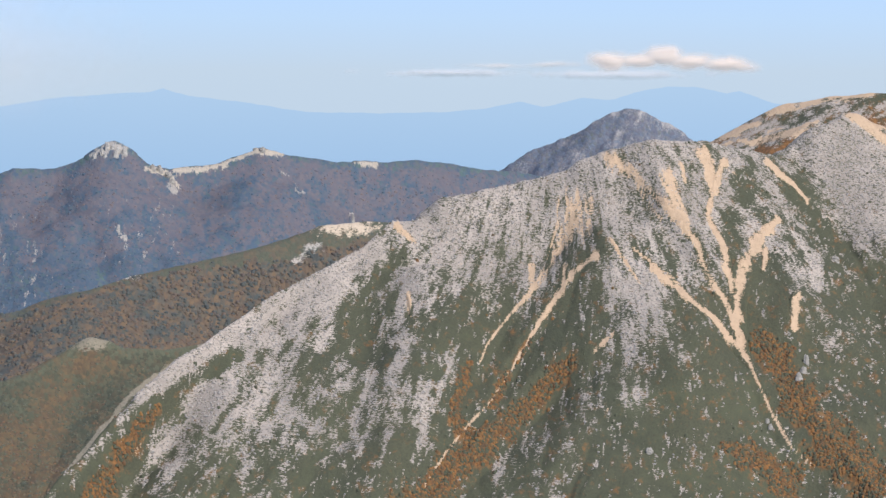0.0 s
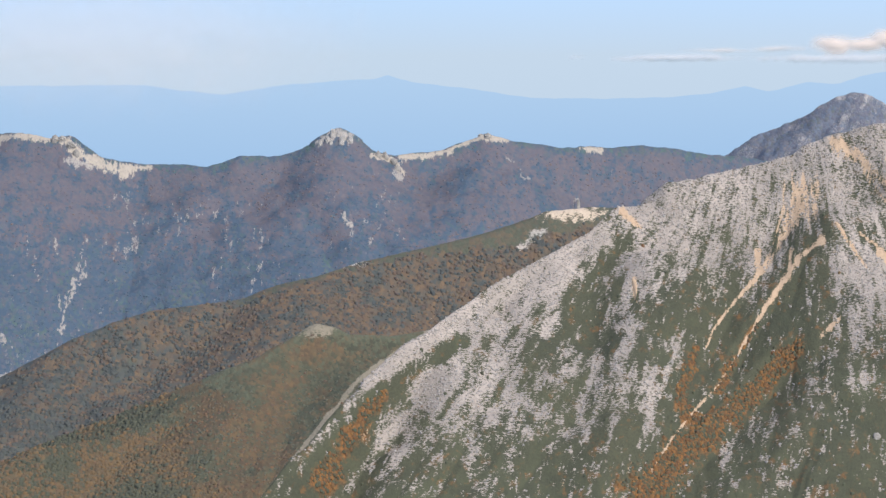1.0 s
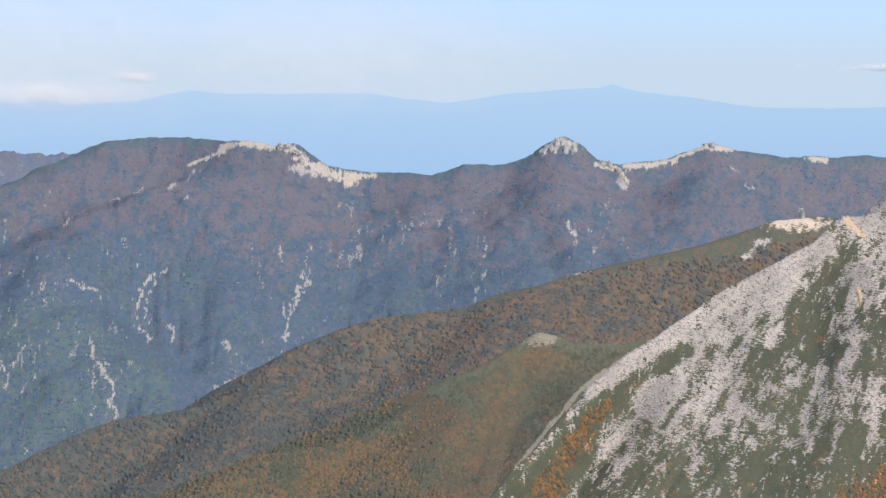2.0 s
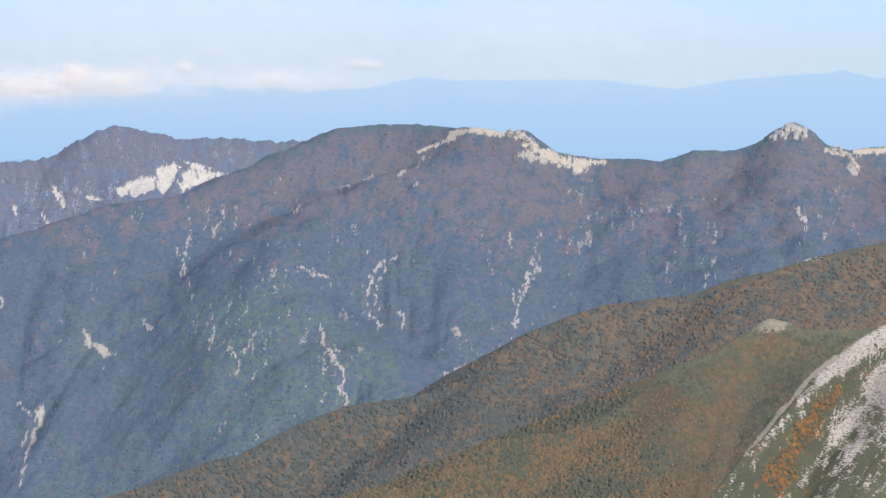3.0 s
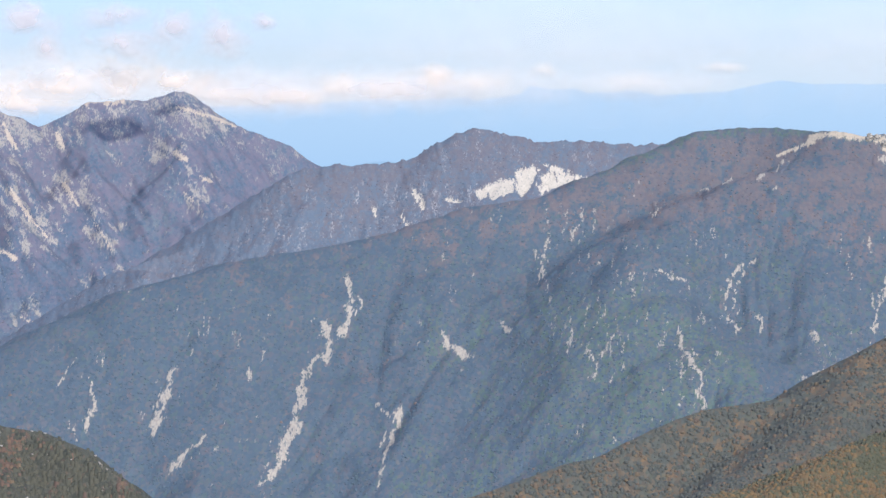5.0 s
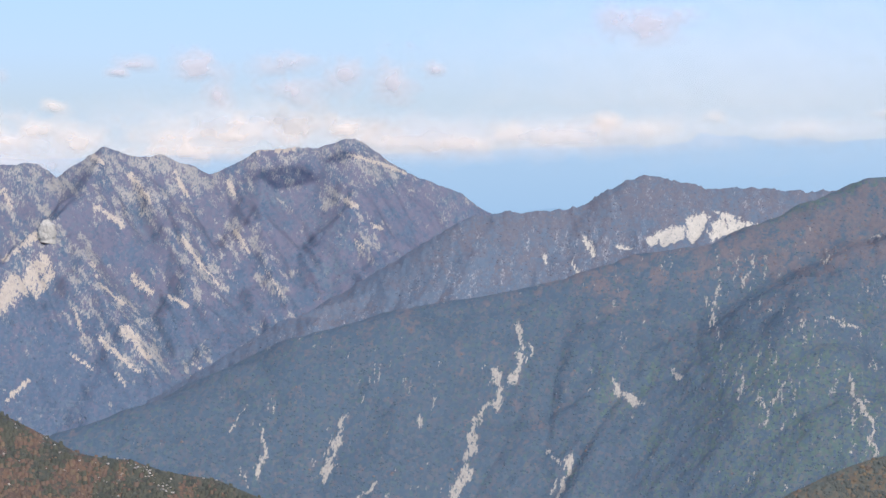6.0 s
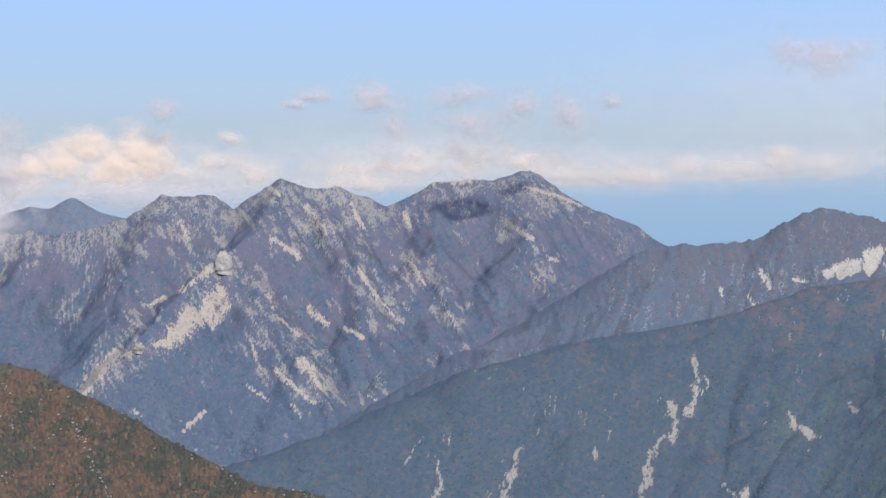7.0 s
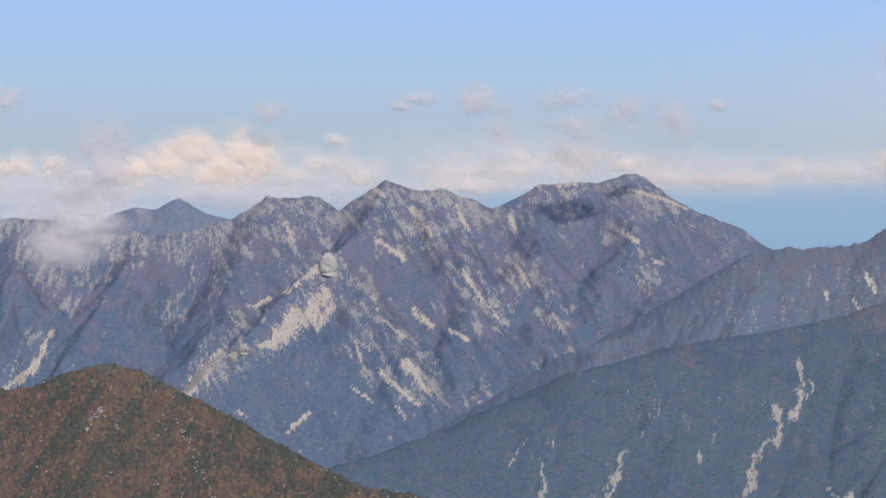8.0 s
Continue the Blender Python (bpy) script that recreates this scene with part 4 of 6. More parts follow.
# ---- rocky massif ----
def paint_massif(AZ, EL, drop, X, Y, front, rib):
    n = fbm(AZ * 7, EL * 7, 111, 5)
    east = ease(-22.6, -21.6, AZ)
    across = AZ * (0.95 - 0.13 * east) + EL * (-0.25 + 0.85 * east)
    along = EL * 0.9 - AZ * 0.4 * east
    n2 = fbm(across * 17 + 0.8 * n, along * 8, 115, 5)
    n3 = fbm(across * 34, along * 22, 119, 3)
    rock = -0.14 + 0.56 * ease(42, 10, drop + 34 * (n - 0.5)) * (1 - 0.5 * ease(-18.4, -17.8, AZ))
    for pts, w0, w1, amount in CRAGS:
        rock = np.maximum(rock, -0.12 + 0.62 * amount * np.clip(streak(AZ, EL, pts, w0, w1), 0, 1))
    rock = np.clip(rock + 1.1 * (n2 - 0.5) + 0.6 * (n3 - 0.5), 0, 0.6)
    zone = fbm(AZ * 2.4, EL * 2.4, 114, 3)
    bare = np.zeros(AZ.shape)
    for pts in FLECKED:
        bare = np.maximum(bare, np.clip(streak(AZ, EL, pts, 0.22, 0.22), 0, 1))
    bend = 0.12 * (fbm(AZ * 5, EL * 5, 112, 3) - 0.5)
    fleck = fbm((across + bend) * 24, along * 7, 116, 5) + 0.2 * (zone - 0.5)
    rock = np.maximum(rock, 0.58 * ease(0.72, 0.84, fleck + 0.2 * bare))
    sand = np.full(AZ.shape, -0.4)
    for pts, w0, w1 in CLIFFS:
        sand = np.maximum(sand, streak(AZ, EL, pts, w0, w1) - 0.4)
    sand = ease(0.0, 0.8, sand + 1.0 * (n2 - 0.5) + 1.4 * (fbm(across * 40, along * 9, 113, 3) - 0.5)) * ease(-0.35, 0.0, sand) * 0.66
    fall = np.clip(0.7 * ease(-2.9, -1.0, EL + 0.8 * (n - 0.5)) + 1.6 * (n - 0.5) + 0.8 * (zone - 0.5), 0, 1)
    side = X * 0.93 + Y * 0.36
    return {"rock": rock * front, "sand": sand * front, "fall": fall, "lush_and_lit": np.clip(2.0 * (fbm(AZ * 3, EL * 3, 117, 4) - 0.52) + 0.4 * ease(-1.0, -0.4, EL) * ease(-18.3, -17.6, AZ), 0, 0.7), "flow": (side - (0.75 * east - 0.2) * drop, drop * 0.4)}


FLECKED = [
    [(-20.34, -0.92), (-19.77, -1.63), (-19.27, -2.21)],
    [(-19.06, -1.63), (-18.13, -1.81)],
    [(-18.70, -1.13), (-18.13, -1.78)],
    [(-17.98, -1.06), (-17.70, -1.49), (-17.41, -1.78)],
    [(-19.70, -0.56), (-19.13, -0.92)],
    [(-17.20, -0.56), (-16.41, -0.78), (-16.12, -1.06)],
    [(-17.84, -0.27), (-17.91, -0.56)],
    [(-16.41, -0.13), (-15.84, -0.35)],
    [(-19.99, -1.92), (-19.85, -2.49)],
]
FLECKED += [
    [(-19.70, -2.20), (-18.99, -2.85)],
    [(-19.35, -2.28), (-19.06, -2.64)],
    [(-18.42, -2.78), (-18.24, -2.89)],
    [(-17.70, -2.57), (-17.20, -2.28)],
    [(-21.70, -1.06), (-20.91, -0.63)],
    [(-21.06, -0.63), (-20.70, -1.27)],
    [(-21.91, -2.34), (-21.27, -1.70)],
    [(-16.27, -1.21), (-15.98, -1.42)],
    [(-18.77, -0.27), (-18.56, -0.78)],
    [(-22.12, -0.99), (-21.84, -1.27)],
    [(-23.00, -1.10), (-23.60, -1.50)], [(-24.30, -0.70), (-23.90, -1.20)], [(-21.70, -1.20), (-22.30, -1.70)],
]
CRAGS = [
    ([(-19.54, -0.09), (-19.33, -0.44), (-18.90, -0.73)], 0.4, 0.22, 0.72),
    ([(-20.36, -1.02), (-20.61, -1.45), (-20.90, -2.02), (-22.04, -2.67)], 0.25, 0.15, 0.6),
    ([(-21.05, -0.38), (-20.76, -0.59), (-20.19, -0.45)], 0.32, 0.32, 0.58),
    ([(-20.18, -1.38), (-19.61, -1.73), (-19.03, -2.59)], 0.3, 0.3, 0.42),
    ([(-19.76, -0.80), (-19.33, -0.95)], 0.2, 0.15, 0.5),
    ([(-18.61, -1.09), (-18.18, -1.73)], 0.2, 0.15, 0.45),
    ([(-17.89, -1.01), (-17.39, -1.87)], 0.2, 0.15, 0.45),
    ([(-17.61, -0.15), (-16.61, -0.15), (-15.89, -0.29)], 0.3, 0.28, 0.6),
    ([(-16.61, -0.72), (-16.39, -1.15)], 0.25, 0.2, 0.4),
    ([(-24.04, -2.03), (-24.32, -2.60)], 0.2, 0.1, 0.6),
]
CRAGS += [
    ([(-24.25, -0.60), (-23.47, -1.32)], 0.5, 0.4, 0.5),
]
CLIFFS = [
    ([(-20.38, -1.49), (-20.59, -1.70), (-20.92, -2.00)], 0.16, 0.17),
    ([(-20.26, -1.60), (-20.45, -1.86)], 0.1, 0.09),
    ([(-20.74, -1.71), (-21.04, -2.11)], 0.12, 0.1),
    ([(-21.06, -2.08), (-21.21, -2.14)], 0.07, 0.04),
    ([(-20.45, -1.13), (-20.67, -1.29), (-20.84, -1.43)], 0.07, 0.05),
    ([(-21.06, -1.52), (-21.26, -1.62)], 0.05, 0.03),
    ([(-21.38, -2.11), (-21.50, -2.24)], 0.06, 0.05),
    ([(-21.68, -2.21), (-21.91, -2.48), (-22.20, -2.78)], 0.08, 0.13),
    ([(-20.58, -2.97), (-20.83, -3.21)], 0.05, 0.06),
    ([(-21.45, -2.95), (-21.36, -3.01)], 0.035, 0.03),
    ([(-19.77, -1.49), (-19.63, -1.78), (-19.35, -2.01)], 0.05, 0.04),
    ([(-19.99, -2.06), (-19.83, -2.50)], 0.04, 0.03),
]
CLIFFS += [
    ([(-19.67, -2.42), (-19.42, -2.67), (-19.16, -2.86)], 0.045, 0.03),
    ([(-19.33, -2.33), (-19.05, -2.69)], 0.085, 0.05),
    ([(-19.24, -1.69), (-19.00, -1.85)], 0.08, 0.06),
    ([(-19.67, -0.79), (-19.36, -1.02)], 0.08, 0.05),
    ([(-18.63, -1.17), (-18.45, -1.42), (-18.16, -1.76)], 0.05, 0.03),
    ([(-18.04, -0.46), (-17.96, -0.63)], 0.05, 0.04),
    ([(-17.93, -1.10), (-17.76, -1.38)], 0.05, 0.03),
    ([(-17.56, -1.58), (-17.36, -1.89)], 0.03, 0.025),
    ([(-16.55, -0.69), (-16.40, -0.79)], 0.05, 0.04),
    ([(-16.52, -0.12), (-16.16, -0.22), (-15.80, -0.36)], 0.05, 0.03),
    ([(-16.42, -1.21), (-16.32, -1.29)], 0.03, 0.03),
    ([(-16.21, -1.01), (-16.08, -1.06)], 0.04, 0.03),
    ([(-17.30, -2.28), (-17.56, -2.58)], 0.05, 0.035),
]
CLIFFS += [
    ([(-18.50, -2.76), (-18.22, -2.89)], 0.03, 0.025),
    ([(-19.99, -2.66), (-19.76, -2.82)], 0.03, 0.03),
    ([(-19.45, -2.88), (-19.33, -3.01)], 0.03, 0.03),
    ([(-19.27, -0.38), (-19.04, -0.69)], 0.06, 0.04),
    ([(-19.77, -0.10), (-19.62, -0.25)], 0.06, 0.05),
    ([(-18.71, -0.35), (-18.54, -0.63)], 0.05, 0.03),
    ([(-18.77, -1.92), (-18.56, -2.03)], 0.05, 0.04),
    ([(-17.70, -0.06), (-17.20, -0.06)], 0.06, 0.04),
    ([(-20.86, -0.57), (-20.76, -0.80)], 0.05, 0.03),
    ([(-23.82, -1.96), (-24.04, -2.39), (-24.39, -2.67)], 0.06, 0.08),
]
MASSIF_GULLIES = [
    ([(-20.26, -0.48), (-20.90, -0.81), (-21.47, -1.45), (-22.18, -2.17)], 0.51, 9.3), ([(-19.83, -1.16), (-19.54, -1.88), (-19.03, -2.66)], 0.51, 6.8),
    ([(-19.15, -0.48), (-18.75, -1.09), (-18.14, -1.69), (-17.82, -2.30)], 0.51, 8.1), ([(-18.00, -0.51), (-17.86, -1.08), (-17.32, -1.94)], 0.51, 8.1),
    ([(-20.04, -1.74), (-19.86, -2.45), (-19.46, -3.02)], 0.42, 4.3), ([(-21.55, -0.56), (-21.47, -1.31), (-21.97, -2.03)], 0.51, 8.1),
    ([(-16.90, -0.29), (-16.61, -0.93), (-16.75, -1.72)], 0.51, 6.2), ([(-15.89, -0.47), (-15.96, -1.15)], 0.42, 4.3), ([(-23.33, -0.82), (-23.75, -1.96), (-24.32, -2.67)], 0.51, 8.1),
    ([(-20.90, -0.45), (-20.97, -0.95)], 0.34, 4.3),
]
massif_lines = [
    ([(-11.63, -1.41, 4360), (-13.04, -1.20, 4330), (-14.18, -1.03, 4310), (-14.75, -0.85, 4300), (-15.11, -0.61, 4290), (-15.75, -0.36, 4280), (-16.25, -0.04, 4270), (-16.54, 0.09, 4260), (-16.90, -0.04, 4260), (-17.18, -0.04, 4260), (-17.61, -0.08, 4260), (-18.25, -0.37, 4250), (-18.47, -0.26, 4240), (-18.90, -0.11, 4240), (-19.19, -0.16, 4235), (-19.58, -0.02, 4230), (-20.19, -0.38, 4230), (-20.47, -0.22, 4230), (-21.05, -0.24, 4230), (-21.55, -0.52, 4230), (-22.12, -0.67, 4230), (-22.69, -0.74, 4230), (-23.40, -0.67, 4230), (-23.83, -0.51, 4230), (-24.47, -0.53, 4230), (-25.88, -0.61, 4230), (-27.43, -1.32, 4230)], 1.0, 5),
]
massif_lines += [
    ([(-19.58, -0.02, 4230), (-19.79, -0.52, 4160), (-20.04, -0.81, 4120), (-20.37, -0.94, 4090), (-20.90, -1.45, 4030), (-21.40, -1.95, 3980), (-22.11, -2.67, 3910), (-22.68, -3.31, 3860)], 0.95, 3),
    ([(-20.04, -0.88, 4110), (-19.83, -1.45, 4040), (-19.32, -2.16, 3970), (-18.89, -2.88, 3910)], 0.85, 4),
    ([(-19.19, -0.16, 4235), (-18.75, -0.87, 4140), (-18.39, -1.59, 4060), (-18.03, -2.30, 3990), (-17.60, -2.87, 3930)], 0.85, 4),
    ([(-17.61, -0.08, 4260), (-17.68, -0.87, 4170), (-17.46, -1.58, 4090), (-17.17, -2.30, 4010)], 0.85, 5),
    ([(-16.54, 0.09, 4260), (-16.39, -0.72, 4170), (-16.17, -1.43, 4100)], 0.85, 5),
]
massif_lines += [
    ([(-21.05, -0.24, 4230), (-21.33, -0.95, 4150), (-21.61, -1.60, 4080), (-22.11, -2.17, 4020)], 0.85, 5),
    ([(-22.69, -0.67, 4230), (-23.04, -1.31, 4150), (-23.47, -2.03, 4070), (-24.04, -2.74, 3990)], 0.85, 5),
    ([(-24.25, -0.53, 4230), (-24.32, -1.17, 4150), (-24.61, -2.03, 4060)], 0.85, 5),
]
rocky_massif, massif_data = mountain("rocky_massif", (-27.0, -12.6, 680), rings(3500, 3760, 4320, 4480, 3.0), massif_lines, paint_massif, hazed_massif_ground, (34, 8.5, True), 3.0, 26, 61, ((-24, 0.35), (-22.6, 0.3), (-21.8, -0.6), (-14, -0.6)), MASSIF_GULLIES, jag=3)
tagged(rocky_massif, "rugged granite massif with pale crags and gullies, tinted blue-grey for haze", "mountain")


# ---- peak behind the massif ----
def paint_plain(AZ, EL, drop, X, Y, front, rib):
    n = fbm(AZ * 7, EL * 7, 121, 5)
    return {"rock": np.clip(0.2 * ease(30, 0, drop) + n - 0.52, 0, 0.7), "sand": 0 * AZ, "fall": np.clip(n - 0.1, 0, 1)}


back_lines = [
    ([(-20.47, -1.45, 4560), (-21.05, -0.88, 4550), (-21.55, -0.52, 4540), (-21.90, -0.44, 4530), (-22.23, -0.28, 4530), (-22.48, -0.41, 4530), (-22.76, -0.37, 4530), (-22.97, -0.43, 4530), (-23.76, -0.89, 4530), (-24.47, -1.46, 4530)], 0.7, 5),
    ([(-22.23, -0.28, 4530), (-22.12, -0.88, 4460), (-22.33, -1.46, 4400)], 0.6, 6),
]
back_peak, back_data = mountain("back_peak", (-26.6, -20.8, 200), rings(4250, 4380, 4560, 4680, 3), back_lines, paint_plain, hazed_back_ground, (34, 8.0, True), 2.0, 10, 71)
tagged(back_peak, "blue hazy pointed peak behind the massif", "mountain")


# ---- dark crag behind the scree mountain ----
def paint_crag(AZ, EL, drop, X, Y, front, rib):
    n = fbm(AZ * 8, EL * 8, 131, 5)
    n2 = fbm((AZ - 0.5 * EL) * 12, EL * 8, 135, 4)
    rock = np.clip(0.16 + 0.25 * ease(9, 0, drop) * ease(1.9, 2.2, AZ) + 1.5 * (0.4 * n + 0.6 * n2 - 0.5), 0, 0.7)
    return {"rock": rock, "sand": 0 * AZ, "fall": np.clip(n, 0, 1)}


crag_lines = [
    ([(0.54, -0.92, 3960), (0.86, -0.69, 3960), (1.18, -0.45, 3960), (1.54, -0.31, 3960), (1.90, -0.17, 3960), (2.15, 0.02, 3960), (2.33, 0.06, 3960), (2.54, 0.02, 3965), (2.72, -0.07, 3970), (3.04, -0.30, 3980), (3.54, -0.55, 3990), (4.40, -0.90, 4000)], 0.7, 5),
    ([(1.90, -0.17, 3960), (1.76, -0.63, 3910)], 0.6, 5),
    ([(2.40, 0.04, 3960), (2.47, -0.56, 3890)], 0.6, 5),
]
dark_crag, crag_data = mountain("dark_crag", (0.2, 6.2, 260), rings(3600, 3860, 4000, 4100, 2.4), crag_lines, paint_crag, hazed_crag_ground, (16, 8.0, True), 5.0, 10, 81, ((0, 0.3),), jag=3)
tagged(dark_crag, "dark brown rocky peak with a pale streaked top, tinted blue for haze", "mountain")


# ---- bare pale ridge ----
def paint_bare(AZ, EL, drop, X, Y, front, rib):
    n = fbm(AZ * 8, EL * 8, 141, 5)
    along, across = 0.96 * AZ + 0.27 * EL, 0.96 * EL - 0.27 * AZ
    band = fbm(along * 2.2 + n, across * 10, 145, 4)
    fine = fbm(along * 9, across * 26, 147, 3)
    low = ease(12, 26, drop + 12 * (n - 0.5))
    sand = np.clip(1.5 * ease(0.52, 0.64, band + 0.05 * ease(6, 0, drop)) - 0.7 + 1.8 * (fine - 0.5) - 0.5 * low, 0, 0.85)
    rock = np.clip(0.5 + 2.4 * (0.5 * band + 0.5 * fine - 0.5) - 0.5 * low, 0, 0.66)
    return {"rock": rock, "sand": sand, "fall": np.clip(0.2 + 1.6 * (fbm(along * 3, across * 7, 149, 3) - 0.5) + 0.6 * low, 0, 0.9)}


bare_lines = [
    ([(2.83, -0.52, 2700), (3.47, -0.34, 2690), (3.90, -0.15, 2680), (4.39, 0.14, 2670), (4.89, 0.20, 2660), (5.39, 0.28, 2650), (5.81, 0.27, 2650), (6.88, 0.03, 2650), (8.29, -0.88, 2650)], 0.55, 6),
    ([(4.96, 0.20, 2660), (4.54, -0.26, 2600), (4.04, -0.62, 2560)], 0.5, 6),
]
bare_ridge, bare_data = mountain("bare_ridge", (3.0, 8.5, 260), rings(2200, 2480, 2720, 2850, 2.6), bare_lines, paint_bare, scree_ground, (26, 4.0, True), 1.6, 10, 91, ((0, 0.8),))
tagged(bare_ridge, "bare tan and grey ridge with dark scrub streaks", "mountain ridge")


# ---- brown hill ----
def paint_brown(AZ, EL, drop, X, Y, front, rib):
    n = fbm(AZ * 8, EL * 8, 151, 5)
    rock = np.clip(0.9 * (n - 0.5) - 0.08 + 0.6 * (fbm(AZ * 22, EL * 16, 158, 2) - 0.5), 0, 0.7)
    n2 = fbm((AZ - 0.7 * EL) * 5, EL * 2.5, 155, 4)
    fall = np.clip(0.62 - 0.4 * ease(5, 0, drop) - 0.4 * ease(-20.6, -19.6, AZ) + 1.6 * (n - 0.5) + 2.8 * (n2 - 0.5), 0, 1)
    return {"rock": rock * front, "sand": 0 * AZ, "fall": fall, "lush_and_lit": ease(7, 1, drop + 4 * (n - 0.5)) * ease(-23.9, -23.4, AZ) * ease(-22.2, -22.7, AZ)}


HILL_LINE = [(-22.18, -3.17), (-22.00, -3.60), (-21.75, -4.03)]
HILL_ROCKS = [(-23.22, -2.96), (-23.39, -3.17)]
TAIL_ROCKS = [(-19.31, -4.04), (-19.06, -4.16), (-18.84, -4.38)]
hill_lines = [
    ([(-26.23, -3.45, 1840), (-25.17, -2.88, 1830), (-24.46, -2.69, 1820), (-24.04, -2.64, 1815), (-23.61, -2.46, 1810), (-23.11, -2.35, 1805), (-22.75, -2.43, 1800), (-22.33, -2.64, 1790), (-22.05, -2.77, 1785), (-21.45, -3.10, 1765), (-20.87, -3.46, 1745), (-20.44, -3.73, 1735), (-20.10, -3.86, 1725), (-19.75, -3.93, 1715), (-19.30, -3.98, 1705), (-18.97, -4.09, 1700), (-18.60, -4.17, 1695), (-18.25, -4.22, 1690), (-17.77, -4.42, 1670), (-17.20, -4.85, 1650), (-16.60, -5.40, 1620)], 1.0, 6),
    ([(-23.11, -2.45, 1800), (-23.25, -3.03, 1730), (-23.39, -3.81, 1660), (-23.60, -4.52, 1600)], 0.5, 8),
    ([(-22.11, -2.95, 1770), (-21.90, -3.45, 1715), (-21.75, -4.10, 1660), (-21.60, -4.80, 1610)], 0.55, 8),
]
hill_lines += [
    ([(-24.50, -2.85, 1800), (-24.60, -3.40, 1740), (-24.80, -4.40, 1650)], 0.5, 8),
    ([(-20.60, -3.80, 1720), (-20.40, -4.30, 1680), (-20.20, -5.00, 1620)], 0.55, 8),
    ([(-19.00, -4.25, 1685), (-18.85, -4.70, 1650), (-18.70, -5.30, 1600)], 0.55, 8),
]
brown_hill, hill_data = mountain("brown_hill", (-26.5, -14.0, 460), rings(1200, 1530, 1830, 2200, 2.1), hill_lines, paint_brown, hill_ground, (20, 6.0, True), 1.4, 10, 101, ((-26, 0.4), (-24.6, 0.1), (-22, -0.8)))
tagged(brown_hill, "rounded hill of rust brown scrub with scattered pale stones", "hill")

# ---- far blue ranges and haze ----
# Glow of far haze given as emission, graded from foot to crest.
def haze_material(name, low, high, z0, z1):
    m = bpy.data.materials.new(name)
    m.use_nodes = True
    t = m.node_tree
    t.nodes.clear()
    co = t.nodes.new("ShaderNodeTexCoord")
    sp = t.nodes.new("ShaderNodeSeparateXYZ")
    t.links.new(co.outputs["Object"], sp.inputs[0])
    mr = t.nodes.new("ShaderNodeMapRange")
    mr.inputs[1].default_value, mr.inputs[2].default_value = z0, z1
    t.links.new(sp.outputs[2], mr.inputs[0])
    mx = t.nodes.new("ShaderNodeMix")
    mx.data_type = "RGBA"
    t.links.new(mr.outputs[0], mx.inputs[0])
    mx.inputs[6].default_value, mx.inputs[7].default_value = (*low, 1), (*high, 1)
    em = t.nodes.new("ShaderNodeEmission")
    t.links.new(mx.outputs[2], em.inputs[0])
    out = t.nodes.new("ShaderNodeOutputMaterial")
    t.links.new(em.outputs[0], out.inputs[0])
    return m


def far_range(name, label, knots, r, material, seed, bumps):
    """A backdrop of distant mountains, with a crest line, a little relief and a foot below the horizon."""
    ka, ke = np.array([k[0] for k in knots]), np.array([k[1] for k in knots])
    order = np.argsort(ka)
    az = np.linspace(ka.min(), ka.max(), 900)
    el = np.interp(az, ka[order], ke[order]) + bumps * (fbm(az * 5, az * 0, seed, 5) - 0.5)
    rows = np.linspace(0, 1, 9)
    T, A = np.meshgrid(rows, az, indexing="ij")
    E = -2.5 + (el[None, :] + 2.5) * T
    Rr = r - 40 * (1 - T) + 10 * (fbm(A * 2, T * 3, seed + 7) - 0.5)
    V = np.stack([Rr * np.sin(np.radians(A)), Rr * np.cos(np.radians(A)), EYE + Rr * np.tan(np.radians(E))], -1).reshape(-1, 3)
    ob = new(name, mesh_from(name, V, sheet_faces(900, 9), material))
    tagged(ob, label, "distant mountains", kind="structure")
    return ob


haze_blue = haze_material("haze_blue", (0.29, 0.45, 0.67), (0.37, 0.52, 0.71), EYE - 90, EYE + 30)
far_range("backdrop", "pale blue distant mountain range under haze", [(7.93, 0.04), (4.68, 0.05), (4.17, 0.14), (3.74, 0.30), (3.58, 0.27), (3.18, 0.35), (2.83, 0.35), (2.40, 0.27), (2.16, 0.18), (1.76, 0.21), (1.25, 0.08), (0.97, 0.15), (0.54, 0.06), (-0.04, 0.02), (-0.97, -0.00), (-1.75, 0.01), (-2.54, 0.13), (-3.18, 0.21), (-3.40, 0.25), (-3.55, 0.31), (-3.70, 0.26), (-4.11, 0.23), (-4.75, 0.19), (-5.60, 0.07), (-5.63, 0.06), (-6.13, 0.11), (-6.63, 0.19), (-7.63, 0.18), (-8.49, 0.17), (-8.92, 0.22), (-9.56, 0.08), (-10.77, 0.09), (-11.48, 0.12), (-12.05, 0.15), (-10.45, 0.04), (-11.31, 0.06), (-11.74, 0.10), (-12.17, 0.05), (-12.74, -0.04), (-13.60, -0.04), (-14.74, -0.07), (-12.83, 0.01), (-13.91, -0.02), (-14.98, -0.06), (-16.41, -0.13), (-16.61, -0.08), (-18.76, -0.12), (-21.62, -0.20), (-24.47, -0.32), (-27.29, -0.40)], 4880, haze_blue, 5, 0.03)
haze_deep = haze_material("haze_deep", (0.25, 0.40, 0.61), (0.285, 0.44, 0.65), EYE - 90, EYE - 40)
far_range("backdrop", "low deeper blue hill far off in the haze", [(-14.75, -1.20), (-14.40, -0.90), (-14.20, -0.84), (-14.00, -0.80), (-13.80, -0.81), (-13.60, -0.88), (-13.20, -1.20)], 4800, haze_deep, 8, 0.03)


